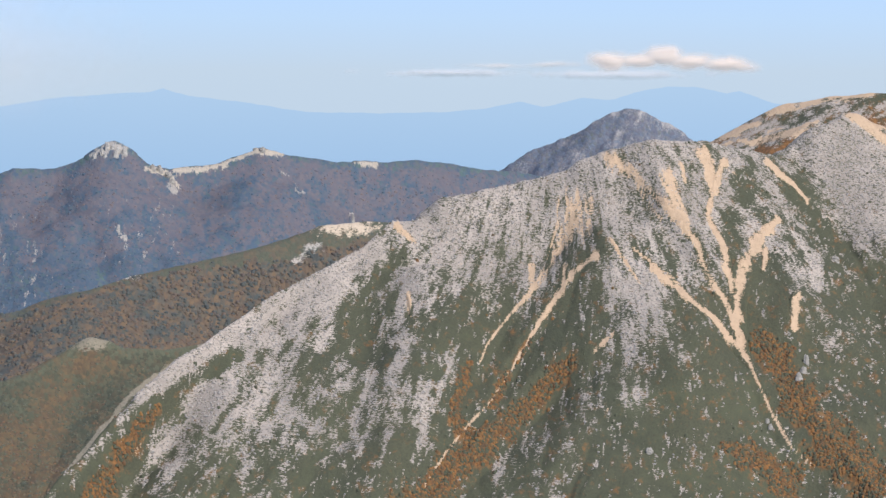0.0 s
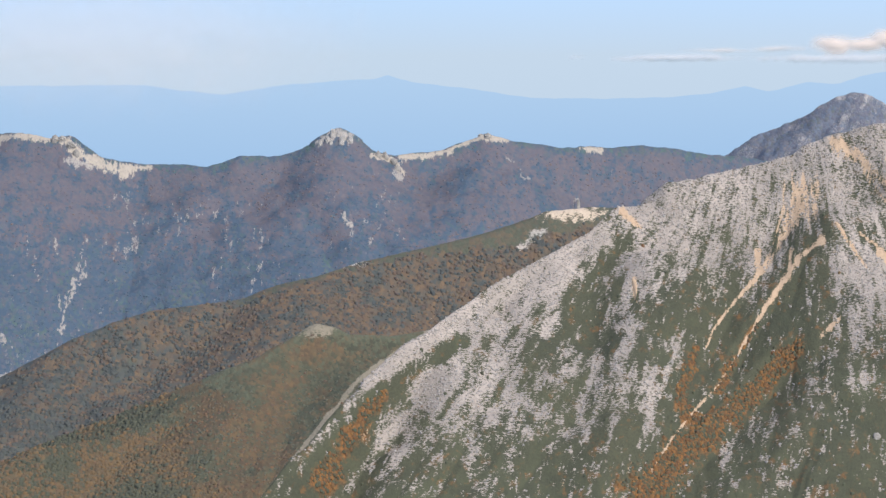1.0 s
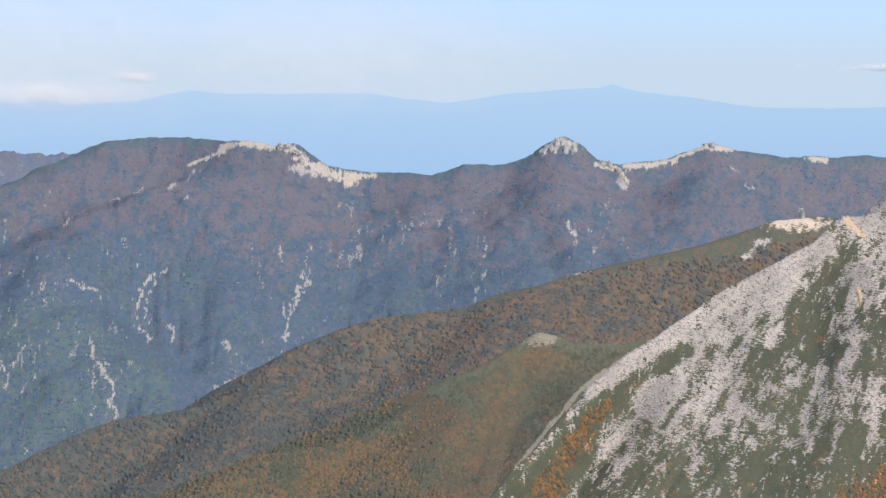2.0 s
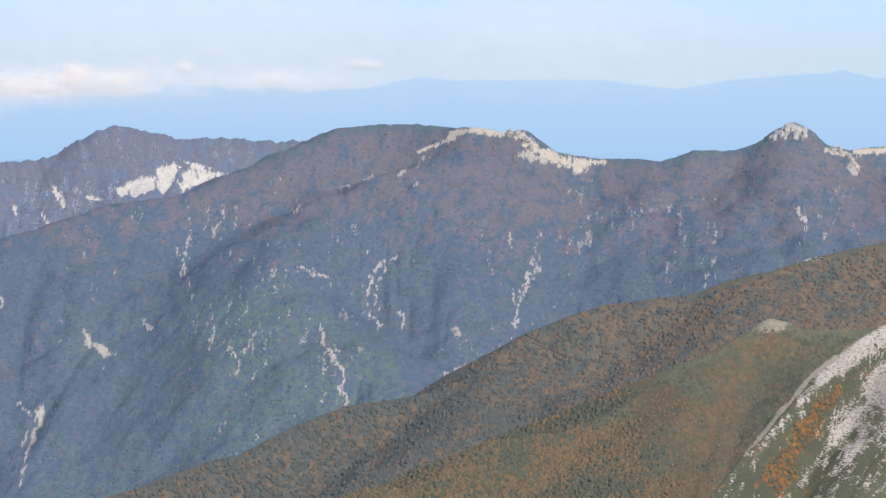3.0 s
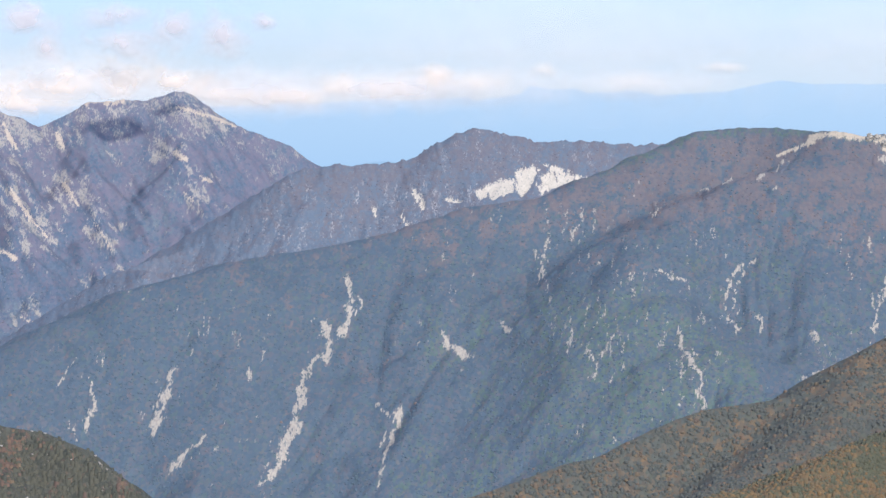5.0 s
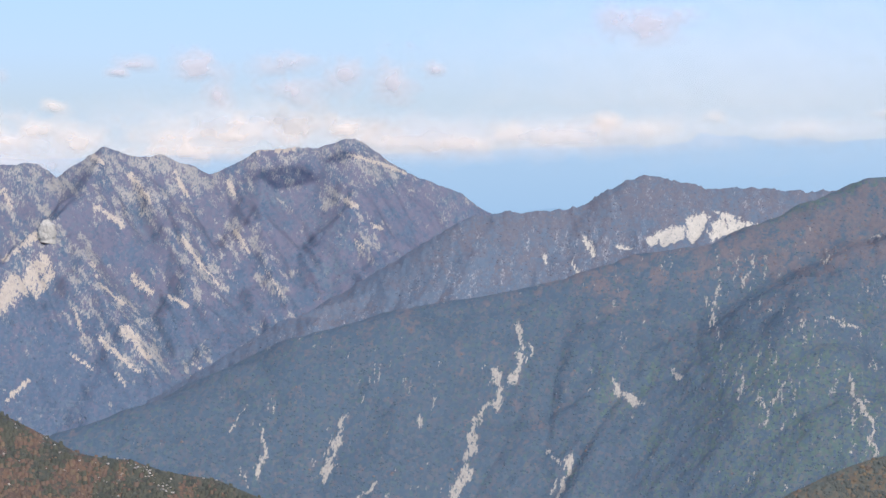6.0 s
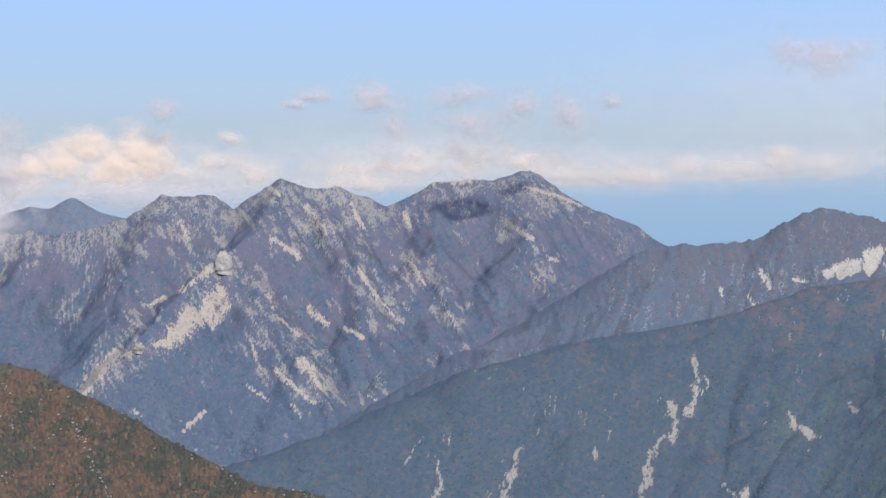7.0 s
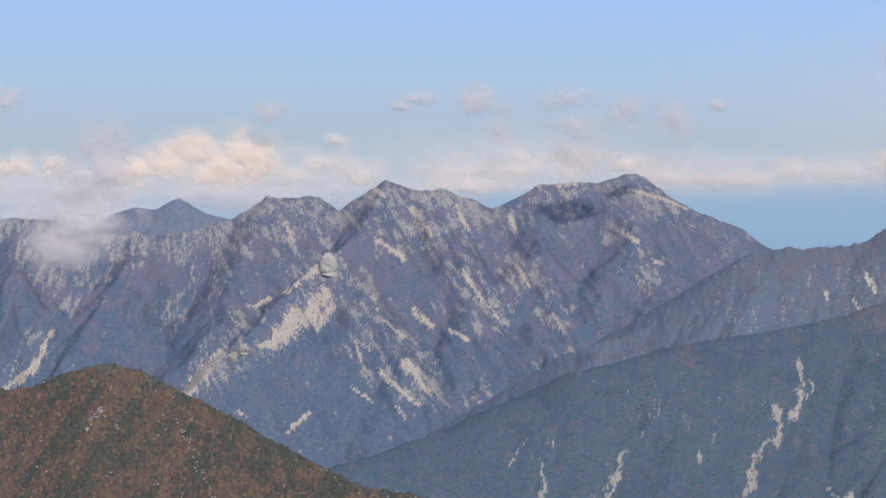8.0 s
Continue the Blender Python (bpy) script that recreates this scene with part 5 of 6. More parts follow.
# ---- woods, scrub and stones ----
def crown_material(name, greens, leaves, bark=0.9):
    """Leaf crowns: each clump takes one of the greens, or an autumn colour as often as the slope says."""
    m = bpy.data.materials.new(name)
    m.use_nodes = True
    t = m.node_tree
    t.nodes.clear()
    geo = t.nodes.new("ShaderNodeNewGeometry")
    at = t.nodes.new("ShaderNodeAttribute")
    at.attribute_name = "fall"
    ramps = []
    for cols in (greens, leaves):
        wn = t.nodes.new("ShaderNodeMath")
        wn.operation = "MULTIPLY"
        wn.inputs[1].default_value = 7.31 if cols is greens else 13.7
        t.links.new(geo.outputs["Random Per Island"], wn.inputs[0])
        fr = t.nodes.new("ShaderNodeMath")
        fr.operation = "FRACT"
        t.links.new(wn.outputs[0], fr.inputs[0])
        rp = t.nodes.new("ShaderNodeValToRGB")
        while len(rp.color_ramp.elements) < len(cols):
            rp.color_ramp.elements.new(0.5)
        for i, (e, c) in enumerate(zip(rp.color_ramp.elements, cols)):
            e.position, e.color = i / (len(cols) - 1), (*c, 1)
        t.links.new(fr.outputs[0], rp.inputs[0])
        ramps.append(rp)
    less = t.nodes.new("ShaderNodeMath")
    less.operation = "LESS_THAN"
    t.links.new(geo.outputs["Random Per Island"], less.inputs[0])
    t.links.new(at.outputs["Fac"], less.inputs[1])
    mx = t.nodes.new("ShaderNodeMix")
    mx.data_type = "RGBA"
    t.links.new(less.outputs[0], mx.inputs[0])
    t.links.new(ramps[0].outputs[0], mx.inputs[6])
    t.links.new(ramps[1].outputs[0], mx.inputs[7])
    co = t.nodes.new("ShaderNodeTexCoord")
    nz = t.nodes.new("ShaderNodeTexNoise")
    nz.inputs["Scale"].default_value = 2.5
    t.links.new(co.outputs["Object"], nz.inputs["Vector"])
    bp = t.nodes.new("ShaderNodeBump")
    bp.inputs["Strength"].default_value = 0.8
    t.links.new(nz.outputs[0], bp.inputs["Height"])
    b = t.nodes.new("ShaderNodeBsdfPrincipled")
    b.inputs["Roughness"].default_value = bark
    b.inputs["Specular IOR Level"].default_value = 0.15
    t.links.new(mx.outputs[2], b.inputs["Base Color"])
    t.links.new(bp.outputs[0], b.inputs["Normal"])
    out = t.nodes.new("ShaderNodeOutputMaterial")
    t.links.new(b.outputs[0], out.inputs[0])
    return m


def clump_shapes(kind, rng):
    """A few small uneven shapes: domed leaf crowns, low ones for a far canopy, tufts, or angular stones."""
    shapes = []
    for i in range(6):
        bm = bmesh.new()
        push = 0.25
        if kind in ("crown", "canopy"):
            sides = 5
            rows = [[bm.verts.new((r * math.cos(6.2832 * k / sides), r * math.sin(6.2832 * k / sides), z)) for k in range(sides)] for r, z in (((1.0, -0.8), (0.85, 0.35)) if kind == "crown" else ((0.95, -2.4), (0.9, 0.1)))]
            tip = bm.verts.new((0, 0, 1.0))
            for low, high in zip(rows, rows[1:]):
                for k in range(sides):
                    bm.faces.new((low[k], low[k - sides + 1], high[k - sides + 1], high[k]))
            for k in range(sides):
                bm.faces.new((rows[-1][k], rows[-1][k - sides + 1], tip))
        elif kind == "tuft":
            bmesh.ops.create_cone(bm, segments=5, cap_ends=True, radius1=1.0, radius2=0.5, depth=2.0)
            bmesh.ops.delete(bm, geom=[f for f in bm.faces if f.normal.z < -0.9], context="FACES_ONLY")
            bmesh.ops.translate(bm, verts=bm.verts, vec=(0, 0, -0.4))
        else:
            bmesh.ops.create_cube(bm, size=1.4)
        for v in bm.verts:
            v.co *= 1 + push * (rng.random() * 2 - 1)
        bmesh.ops.triangulate(bm, faces=bm.faces)
        bm.verts.index_update()
        shapes.append((np.array([v.co[:] for v in bm.verts]), np.array([[v.index for v in f.verts] for f in bm.faces])))
        bm.free()
    return shapes


def scatter(name, label, data, weight, count, size, material, kind="crown", tall=1.1, sink=0.25, seed=1, category="woods"):
    """Many small clumps standing on a slope, joined into one object."""
    rng = np.random.default_rng(seed)
    w = np.clip(weight, 0, None) * data["front"] * data["rise"] * (data["EL"] > -5.7)
    pick = rng.choice(len(w), size=count, p=w / w.sum())
    shapes = clump_shapes(kind, random.Random(seed))
    V, F, A, base = [], [], [], 0
    for k, (sv, sf) in enumerate(shapes):
        ids = pick[k::len(shapes)]
        n = len(ids)
        na, last = data["na"], len(data["V"]) - data["na"] - 2
        ids = np.minimum(ids, last)
        f, g = rng.random((n, 1)), rng.random((n, 1))
        at = (data["V"][ids] * (1 - f) + data["V"][ids + 1] * f) * (1 - g) + (data["V"][ids + na] * (1 - f) + data["V"][ids + na + 1] * f) * g
        wide = rng.uniform(size[0], size[1], n) * 0.5
        high = wide * tall * rng.uniform(0.8, 1.3, n)
        turn = rng.uniform(0, 6.28, n)
        c, s = np.cos(turn), np.sin(turn)
        x = sv[None, :, 0] * c[:, None] - sv[None, :, 1] * s[:, None]
        y = sv[None, :, 0] * s[:, None] + sv[None, :, 1] * c[:, None]
        P = np.stack([at[:, 0:1] + x * wide[:, None], at[:, 1:2] + y * wide[:, None], at[:, 2:3] + (sv[None, :, 2] + 1 - 2 * sink) * high[:, None]], -1)
        V.append(P.reshape(-1, 3))
        F.append((sf[None] + (np.arange(n) * len(sv))[:, None, None] + base).reshape(-1, 3))
        A.append(np.repeat(data["fall"][ids], len(sv)))
        base += n * len(sv)
    me = mesh_from(name, np.concatenate(V), np.concatenate(F), material, smooth=kind != "stone")
    at = me.attributes.new("fall", "FLOAT", "POINT")
    at.data.foreach_set("value", np.concatenate(A).astype(np.float32))
    return tagged(new(name, me), label, category, kind="stuff")


# Autumn crowns get the same slight haze blue.
autumn_leaves = crown_material("autumn_leaves", ((0.054, 0.06, 0.061), (0.064, 0.069, 0.064), (0.058, 0.064, 0.063)), ((0.106, 0.076, 0.058), (0.079, 0.066, 0.06), (0.109, 0.085, 0.06), (0.069, 0.066, 0.063)))
heath_leaves = crown_material("heath_leaves", ((0.06, 0.066, 0.054), (0.084, 0.088, 0.064), (0.072, 0.076, 0.058)), ((0.136, 0.082, 0.05), (0.094, 0.069, 0.053), (0.114, 0.09, 0.06), (0.078, 0.073, 0.058)))
hill_leaves = crown_material("hill_leaves", ((0.042, 0.046, 0.04), (0.064, 0.063, 0.05), (0.052, 0.054, 0.045)), ((0.114, 0.074, 0.058), (0.082, 0.06, 0.052), (0.12, 0.088, 0.062)))
spur_leaves = crown_material("spur_leaves", ((0.052, 0.056, 0.044), (0.066, 0.069, 0.05), (0.058, 0.061, 0.046)), ((0.12, 0.08, 0.046), (0.085, 0.066, 0.046), (0.13, 0.086, 0.046), (0.072, 0.067, 0.05)))
scree_scrub = crown_material("scree_scrub", ((0.055, 0.06, 0.042), (0.067, 0.07, 0.047), (0.06, 0.065, 0.044)), ((0.19, 0.09, 0.032), (0.066, 0.05, 0.032), (0.12, 0.062, 0.031), (0.17, 0.092, 0.036), (0.056, 0.056, 0.038), (0.06, 0.06, 0.04)))
# Far crowns carry the same haze blue in their colours.
hazed_far_leaves = crown_material("hazed_far_leaves", ((0.052, 0.077, 0.108), (0.062, 0.088, 0.117), (0.057, 0.082, 0.112)), ((0.096, 0.092, 0.11), (0.086, 0.089, 0.112), (0.124, 0.098, 0.096), (0.092, 0.09, 0.11)))
# Scarp crowns lifted towards blue as well, standing in for haze.
hazed_scarp_leaves = crown_material("hazed_scarp_leaves", ((0.08, 0.106, 0.15), (0.091, 0.113, 0.155)), ((0.096, 0.098, 0.128), (0.09, 0.097, 0.128)))
# Massif crowns: green mixed with painted haze blue.
hazed_massif_leaves = crown_material("hazed_massif_leaves", ((0.064, 0.089, 0.132), (0.073, 0.098, 0.14)), ((0.096, 0.099, 0.132), (0.09, 0.098, 0.134)))
stone_grey = crown_material("stone_grey", ((0.31, 0.285, 0.265), (0.24, 0.225, 0.215), (0.36, 0.325, 0.295)), ((0.3, 0.28, 0.26), (0.34, 0.31, 0.28)))

d = scree_data
scatter("granite_boulders", "loose pale granite boulders over the scree slope", d, np.clip(d["rock"] - 0.3, 0, 1), 11000, (0.4, 1.1), stone_grey, "stone", 0.7, 0.35, 2, "boulders")
scatter("dwarf_pine_scrub", "dark green dwarf pine and orange rowan scrub", d, (0.01 + 9.0 * np.clip(d["fall"] - 0.3, 0, 1)) * (d["sand"] < 0.2), 7000, (0.7, 1.9), scree_scrub, "crown", 0.9, 0.35, 3, "scrub")
d = heath_data
scatter("heath_scrub", "rust and olive scrub on the heath spur", d, (0.15 + ease(-3.2, -4.2, d["EL"])) * (d["rock"] < 0.3) * (0.1 + ease(3, 9, d["drop"])), 9000, (0.8, 2.0), heath_leaves, "canopy", 0.6, 0.4, 4, "scrub")
scatter("spur_wood", "mixed autumn wood on the lower heath spur", d, ease(-6.0, -7.2, d["AZ"] + 0.5 * (d["EL"] + 3.8)) * (d["rock"] < 0.3), 6500, (1.2, 2.8), spur_leaves, "crown", 0.7, 0.38, 14)
d = autumn_data
scatter("autumn_wood", "autumn wood of orange, brown and green crowns", d, (d["rock"] < 0.3) * (d["sand"] < 0.3) * (1 - d["lush_and_lit"]) ** 2 * (0.02 + ease(0.3, 2.5, d["drop"])), 20000, (1.4, 3.2), autumn_leaves, "crown", 0.72, 0.38, 5)
d = far_data
scatter("far_wood", "dark green wood covering the far slopes, tinted blue for haze", d, (d["rock"] < 0.4) * (d["sand"] < 0.3) * (0.02 + ease(3, 16, d["drop"])), 20000, (1.5, 3.0), hazed_far_leaves, "canopy", 0.45, 0.44, 6)
d = scarp_data
scatter("ridge_wood", "dark wood on the ridge round the white scarp", d, (d["rock"] < 0.4) * (d["sand"] < 0.2) * (0.1 + ease(4, 20, d["drop"])), 5000, (1.8, 3.2), hazed_scarp_leaves, "canopy", 0.45, 0.44, 7)
d = massif_data
scatter("massif_wood", "green wood on the lower massif slopes, tinted blue for haze", d, (d["rock"] < 0.35) * (d["sand"] < 0.2) * ease(-1.3, -2.2, d["EL"]), 7000, (1.6, 3.2), hazed_massif_leaves, "canopy", 0.45, 0.44, 8)
d = hill_data
scatter("hill_scrub", "rust brown and olive scrub over the hill", d, (d["rock"] < 0.4) * (0.2 + ease(0, 6, d["drop"])), 12500, (1.0, 3.6), hill_leaves, "tuft", 0.85, 0.4, 9, "scrub")


# ---- bare rock outcrops ----
def stone_material(name, a, b):
    m = bpy.data.materials.new(name)
    m.use_nodes = True
    t = m.node_tree
    bs = t.nodes["Principled BSDF"]
    bs.inputs["Roughness"].default_value = 0.92
    bs.inputs["Specular IOR Level"].default_value = 0.1
    co = t.nodes.new("ShaderNodeTexCoord")
    nz = t.nodes.new("ShaderNodeTexNoise")
    nz.inputs["Scale"].default_value, nz.inputs["Detail"].default_value = 0.4, 6
    t.links.new(co.outputs["Object"], nz.inputs["Vector"])
    rp = t.nodes.new("ShaderNodeValToRGB")
    rp.color_ramp.elements[0].position, rp.color_ramp.elements[1].position = 0.38, 0.62
    rp.color_ramp.elements[0].color, rp.color_ramp.elements[1].color = (*a, 1), (*b, 1)
    t.links.new(nz.outputs[0], rp.inputs[0])
    t.links.new(rp.outputs[0], bs.inputs["Base Color"])
    bp = t.nodes.new("ShaderNodeBump")
    bp.inputs["Strength"].default_value = 0.7
    t.links.new(nz.outputs[0], bp.inputs["Height"])
    t.links.new(bp.outputs[0], bs.inputs["Normal"])
    return m


tor_stone = stone_material("tor_stone", (0.2, 0.187, 0.17), (0.29, 0.268, 0.242))
d = hill_data
scatter("pale_stones", "small pale stones scattered in the brown scrub", d, 3 * np.clip(streak(d["AZ"], d["EL"], HILL_ROCKS, 0.12, 0.06) - 0.5, 0, 1) + 2 * np.clip(streak(d["AZ"], d["EL"], HILL_LINE, 0.1, 0.1) - 0.9, 0, 1) + 2 * np.clip(streak(d["AZ"], d["EL"], TAIL_ROCKS, 0.06, 0.1) - 0.6, 0, 1) + 0.03, 700, (0.4, 1.2), stone_grey, "stone", 0.7, 0.3, 12, "stones")


def rock_dome(parent, data, az, el, wide, high, label, seed, material):
    """A rounded granite tower standing out of a slope."""
    near = np.argmin((data["AZ"] - az) ** 2 + (data["EL"] - el) ** 2 + 10 * (data["front"] < 0.5))
    bm = bmesh.new()
    bmesh.ops.create_icosphere(bm, subdivisions=4, radius=1)
    for v in bm.verts:
        k = 1 + (0.28 if wide < 12 else 0.2) * noise.fractal(v.co * 1.8 + Vector((seed, 0, 0)), 0.7, 2.0, 5)
        foot = 1 / max(math.hypot(v.co.x, v.co.y), 0.2) if v.co.z < 0 else 1.0
        v.co = Vector((v.co.x * wide * 0.5 * k * foot, v.co.y * wide * 0.45 * k * foot, v.co.z * high * k))
    me = bpy.data.meshes.new("rock_tower")
    bm.to_mesh(me)
    bm.free()
    me.materials.append(material)
    ob = new("rock_tower", me)
    ob.matrix_world = Matrix.Translation(Vector(data["V"][near]) + Vector((0, 0, (0.3 if wide < 12 else 0.45) * high))) @ Matrix.Rotation(-radians(az), 4, "Z")
    ob.parent = parent
    ob["label"] = label
    return ob


pale_stone = stone_material("pale_stone", (0.28, 0.265, 0.25), (0.34, 0.32, 0.295))
az, el = [(-20.33, -1.14)][0]
rock_dome(rocky_massif, massif_data, az, el, 15, 10, "rounded pale granite tower", 4, pale_stone)
TORS = [
    (far_ridge, far_data, [(-4.41, -0.60), (-4.32, -0.54), (-4.25, -0.49), (-4.19, -0.47), (-4.12, -0.51), (-4.04, -0.57), (-4.28, -0.58), (-4.15, -0.56)], 3.6, 4.2, "jagged pale grey granite tor"),
    (far_ridge, far_data, [(-3.68, -0.74), (-3.59, -0.75), (-3.49, -0.82), (-3.43, -0.92)], 5.0, 3.4, "pale granite knob on the crest"),
    (far_ridge, far_data, [(-7.77, -0.52), (-7.67, -0.53), (-7.57, -0.58), (-7.49, -0.68)], 6.0, 3.0, "weathered grey granite knob"),
    (far_ridge, far_data, [(-2.38, -0.49), (-2.30, -0.49)], 5.0, 2.2, "small pale granite knob"),
    (rocky_massif, massif_data, [(-20.58, -1.31), (-20.69, -1.39), (-21.40, -2.18), (-21.53, -2.31)], 9.0, 5.0, "blocky pale granite tower"),
    (scree_mountain, scree_data, [(4.60, -3.15), (4.57, -3.26), (4.52, -3.36)], 2.8, 2.4, "pale granite outcrop in the grass"),
    (scree_mountain, scree_data, [(4.12, -3.87), (4.16, -3.98)], 2.0, 1.6, "pale granite outcrop in the grass"),
    (scree_mountain, scree_data, [(2.63, -4.27), (4.96, -1.84)], 3.6, 1.5, "pale granite slab in the grass"),
    (autumn_ridge, autumn_data, [(-1.16, -1.34)], 2.2, 3.4, "slim grey rock pinnacle"),
]
for row, (owner, data, places, wide, high, label) in enumerate(TORS):
    for k, (az, el) in enumerate(places):
        rock_dome(owner, data, az, el, wide * (0.8 + 0.15 * (k % 3)), high * (0.8 + 0.2 * ((k + row) % 3)), label, 7 * row + k, pale_stone if row == 0 else tor_stone)


# ---- named parts of the mountains: gullies, chutes, cliffs and scarps ----
def ground_part(parent, data, pts, w0, w1, name, label, lift=0.12, reach=0.25):
    """The strip of a slope round a line as a part of its own: a layer of loose rock lying on the slope."""
    na = data["na"]
    n = len(data["V"]) // na
    inside = (streak(data["AZ"], data["EL"], pts, w0, w1) > reach) & (data["front"] > 0.5)
    F = sheet_faces(na, n)
    F = F[inside[F].all(axis=1)]
    if len(F) < 6:
        return None
    used, G = np.unique(F, return_inverse=True)
    G = G.reshape(-1, 4)
    mark = np.arange(len(used))
    for _ in range(400):
        low = mark[G].min(axis=1)
        fresh = mark.copy()
        np.minimum.at(fresh, G.ravel(), np.repeat(low, 4))
        fresh = fresh[fresh]
        if (fresh == mark).all():
            break
        mark = fresh
    body = np.bincount(mark).argmax()
    F = F[mark[G[:, 0]] == body]
    used, G = np.unique(F, return_inverse=True)
    G = G.reshape(-1, 4)
    V = data["V"][used].copy()
    edge = np.zeros(len(used))
    np.add.at(edge, G.ravel(), 1)
    V[:, 2] += np.where(edge > 3.5, lift, -lift)
    me = mesh_from(name, V, G, parent.data.materials[0])
    for key in ("rock", "sand", "fall", "lush_and_lit"):
        at = me.attributes.new(key, "FLOAT", "POINT")
        at.data.foreach_set("value", data[key][used].astype(np.float32))
    at = me.attributes.new("flow", "FLOAT_VECTOR", "POINT")
    at.data.foreach_set("vector", data["flow"][used].astype(np.float32).ravel())
    ob = new(name, me)
    ob.parent = parent
    ob["label"] = label
    return ob


for k, (pts, w0, w1) in enumerate(SANDY):
    ground_part(scree_mountain, scree_data, pts, w0 * 1.3, w1 * 1.3, "sand_gully", "tan strip of loose granite sand", 0.12 + 0.03 * k)
for pts, w0, w1 in LEAFY:
    ground_part(scree_mountain, scree_data, pts, w0, w1, "thicket", "orange and rust autumn thicket", 0.06, 0.5)
for k, (pts, w0, w1) in enumerate(FAR_CHUTES):
    ground_part(far_ridge, far_data, pts, w0 * 1.3, w1 * 1.3, "landslide_chute", "pale landslide chute through the wood", 0.15 + 0.02 * k)
for k, (pts, w0, w1) in enumerate(FAR_CREST):
    ground_part(far_ridge, far_data, pts, w0 * 1.3, w1 * 1.3, "bare_crest", "bare cream granite sand on the crest", 0.1 + 0.05 * k)
for k, (pts, w0, w1) in enumerate(SCARP):
    ground_part(scarp_ridge, scarp_data, pts, w0 * 1.3, w1 * 1.3, "scarp", "bright white landslide scarp", 0.15 + 0.05 * k)
for k, (pts, w0, w1) in enumerate(CLIFFS):
    ground_part(rocky_massif, massif_data, pts, w0 * 1.4, w1 * 1.4, "cliff", "pale granite cliff", 0.15 + 0.03 * k)
ground_part(heath_spur, heath_data, [(KNOB[0] - 0.3, KNOB[1] - 0.05), KNOB, (KNOB[0] + 0.3, KNOB[1] - 0.05)], 0.12, 0.12, "knob", "stony beige rounded knob", 0.1)
ground_part(heath_spur, heath_data, TRACK, 0.08, 0.06, "stone_track", "thin pale line of stones", 0.1)
ground_part(autumn_ridge, autumn_data, [(BARE[0] - 0.5, BARE[1]), (BARE[0] + 0.5, BARE[1])], 0.16, 0.16, "bare_crest", "bare cream sand on the crest", 0.1)
ground_part(bare_ridge, bare_data, [k[:2] for k in bare_lines[0][0][2:7]], 0.14, 0.14, "bare_crest", "bare tan and cream sand along the crest", 0.1)
ground_part(brown_hill, hill_data, [k[:2] for k in hill_lines[0][0][4:7]], 0.14, 0.14, "grassy_top", "grey-green grassy top", 0.1)
ground_part(back_peak, back_data, [k[:2] for k in back_lines[0][0][3:7]], 0.14, 0.14, "summit_rock", "hazy blue summit rock", 0.1)
ground_part(dark_crag, crag_data, [k[:2] for k in crag_lines[0][0][4:9]], 0.16, 0.16, "summit_rock", "pale streaked summit rock", 0.1)


# ---- clouds ----
def cloud_material(name, tone):
    m = bpy.data.materials.new(name)
    m.use_nodes = True
    t = m.node_tree
    t.nodes.clear()
    at = t.nodes.new("ShaderNodeAttribute")
    at.attribute_name = "thick"
    clear = t.nodes.new("ShaderNodeBsdfTransparent")
    lit = t.nodes.new("ShaderNodeBsdfDiffuse")
    lit.inputs["Color"].default_value = (*tone, 1)
    mx = t.nodes.new("ShaderNodeMixShader")
    t.links.new(at.outputs["Fac"], mx.inputs[0])
    t.links.new(clear.outputs[0], mx.inputs[1])
    t.links.new(lit.outputs[0], mx.inputs[2])
    out = t.nodes.new("ShaderNodeOutputMaterial")
    t.links.new(mx.outputs[0], out.inputs[0])
    return m


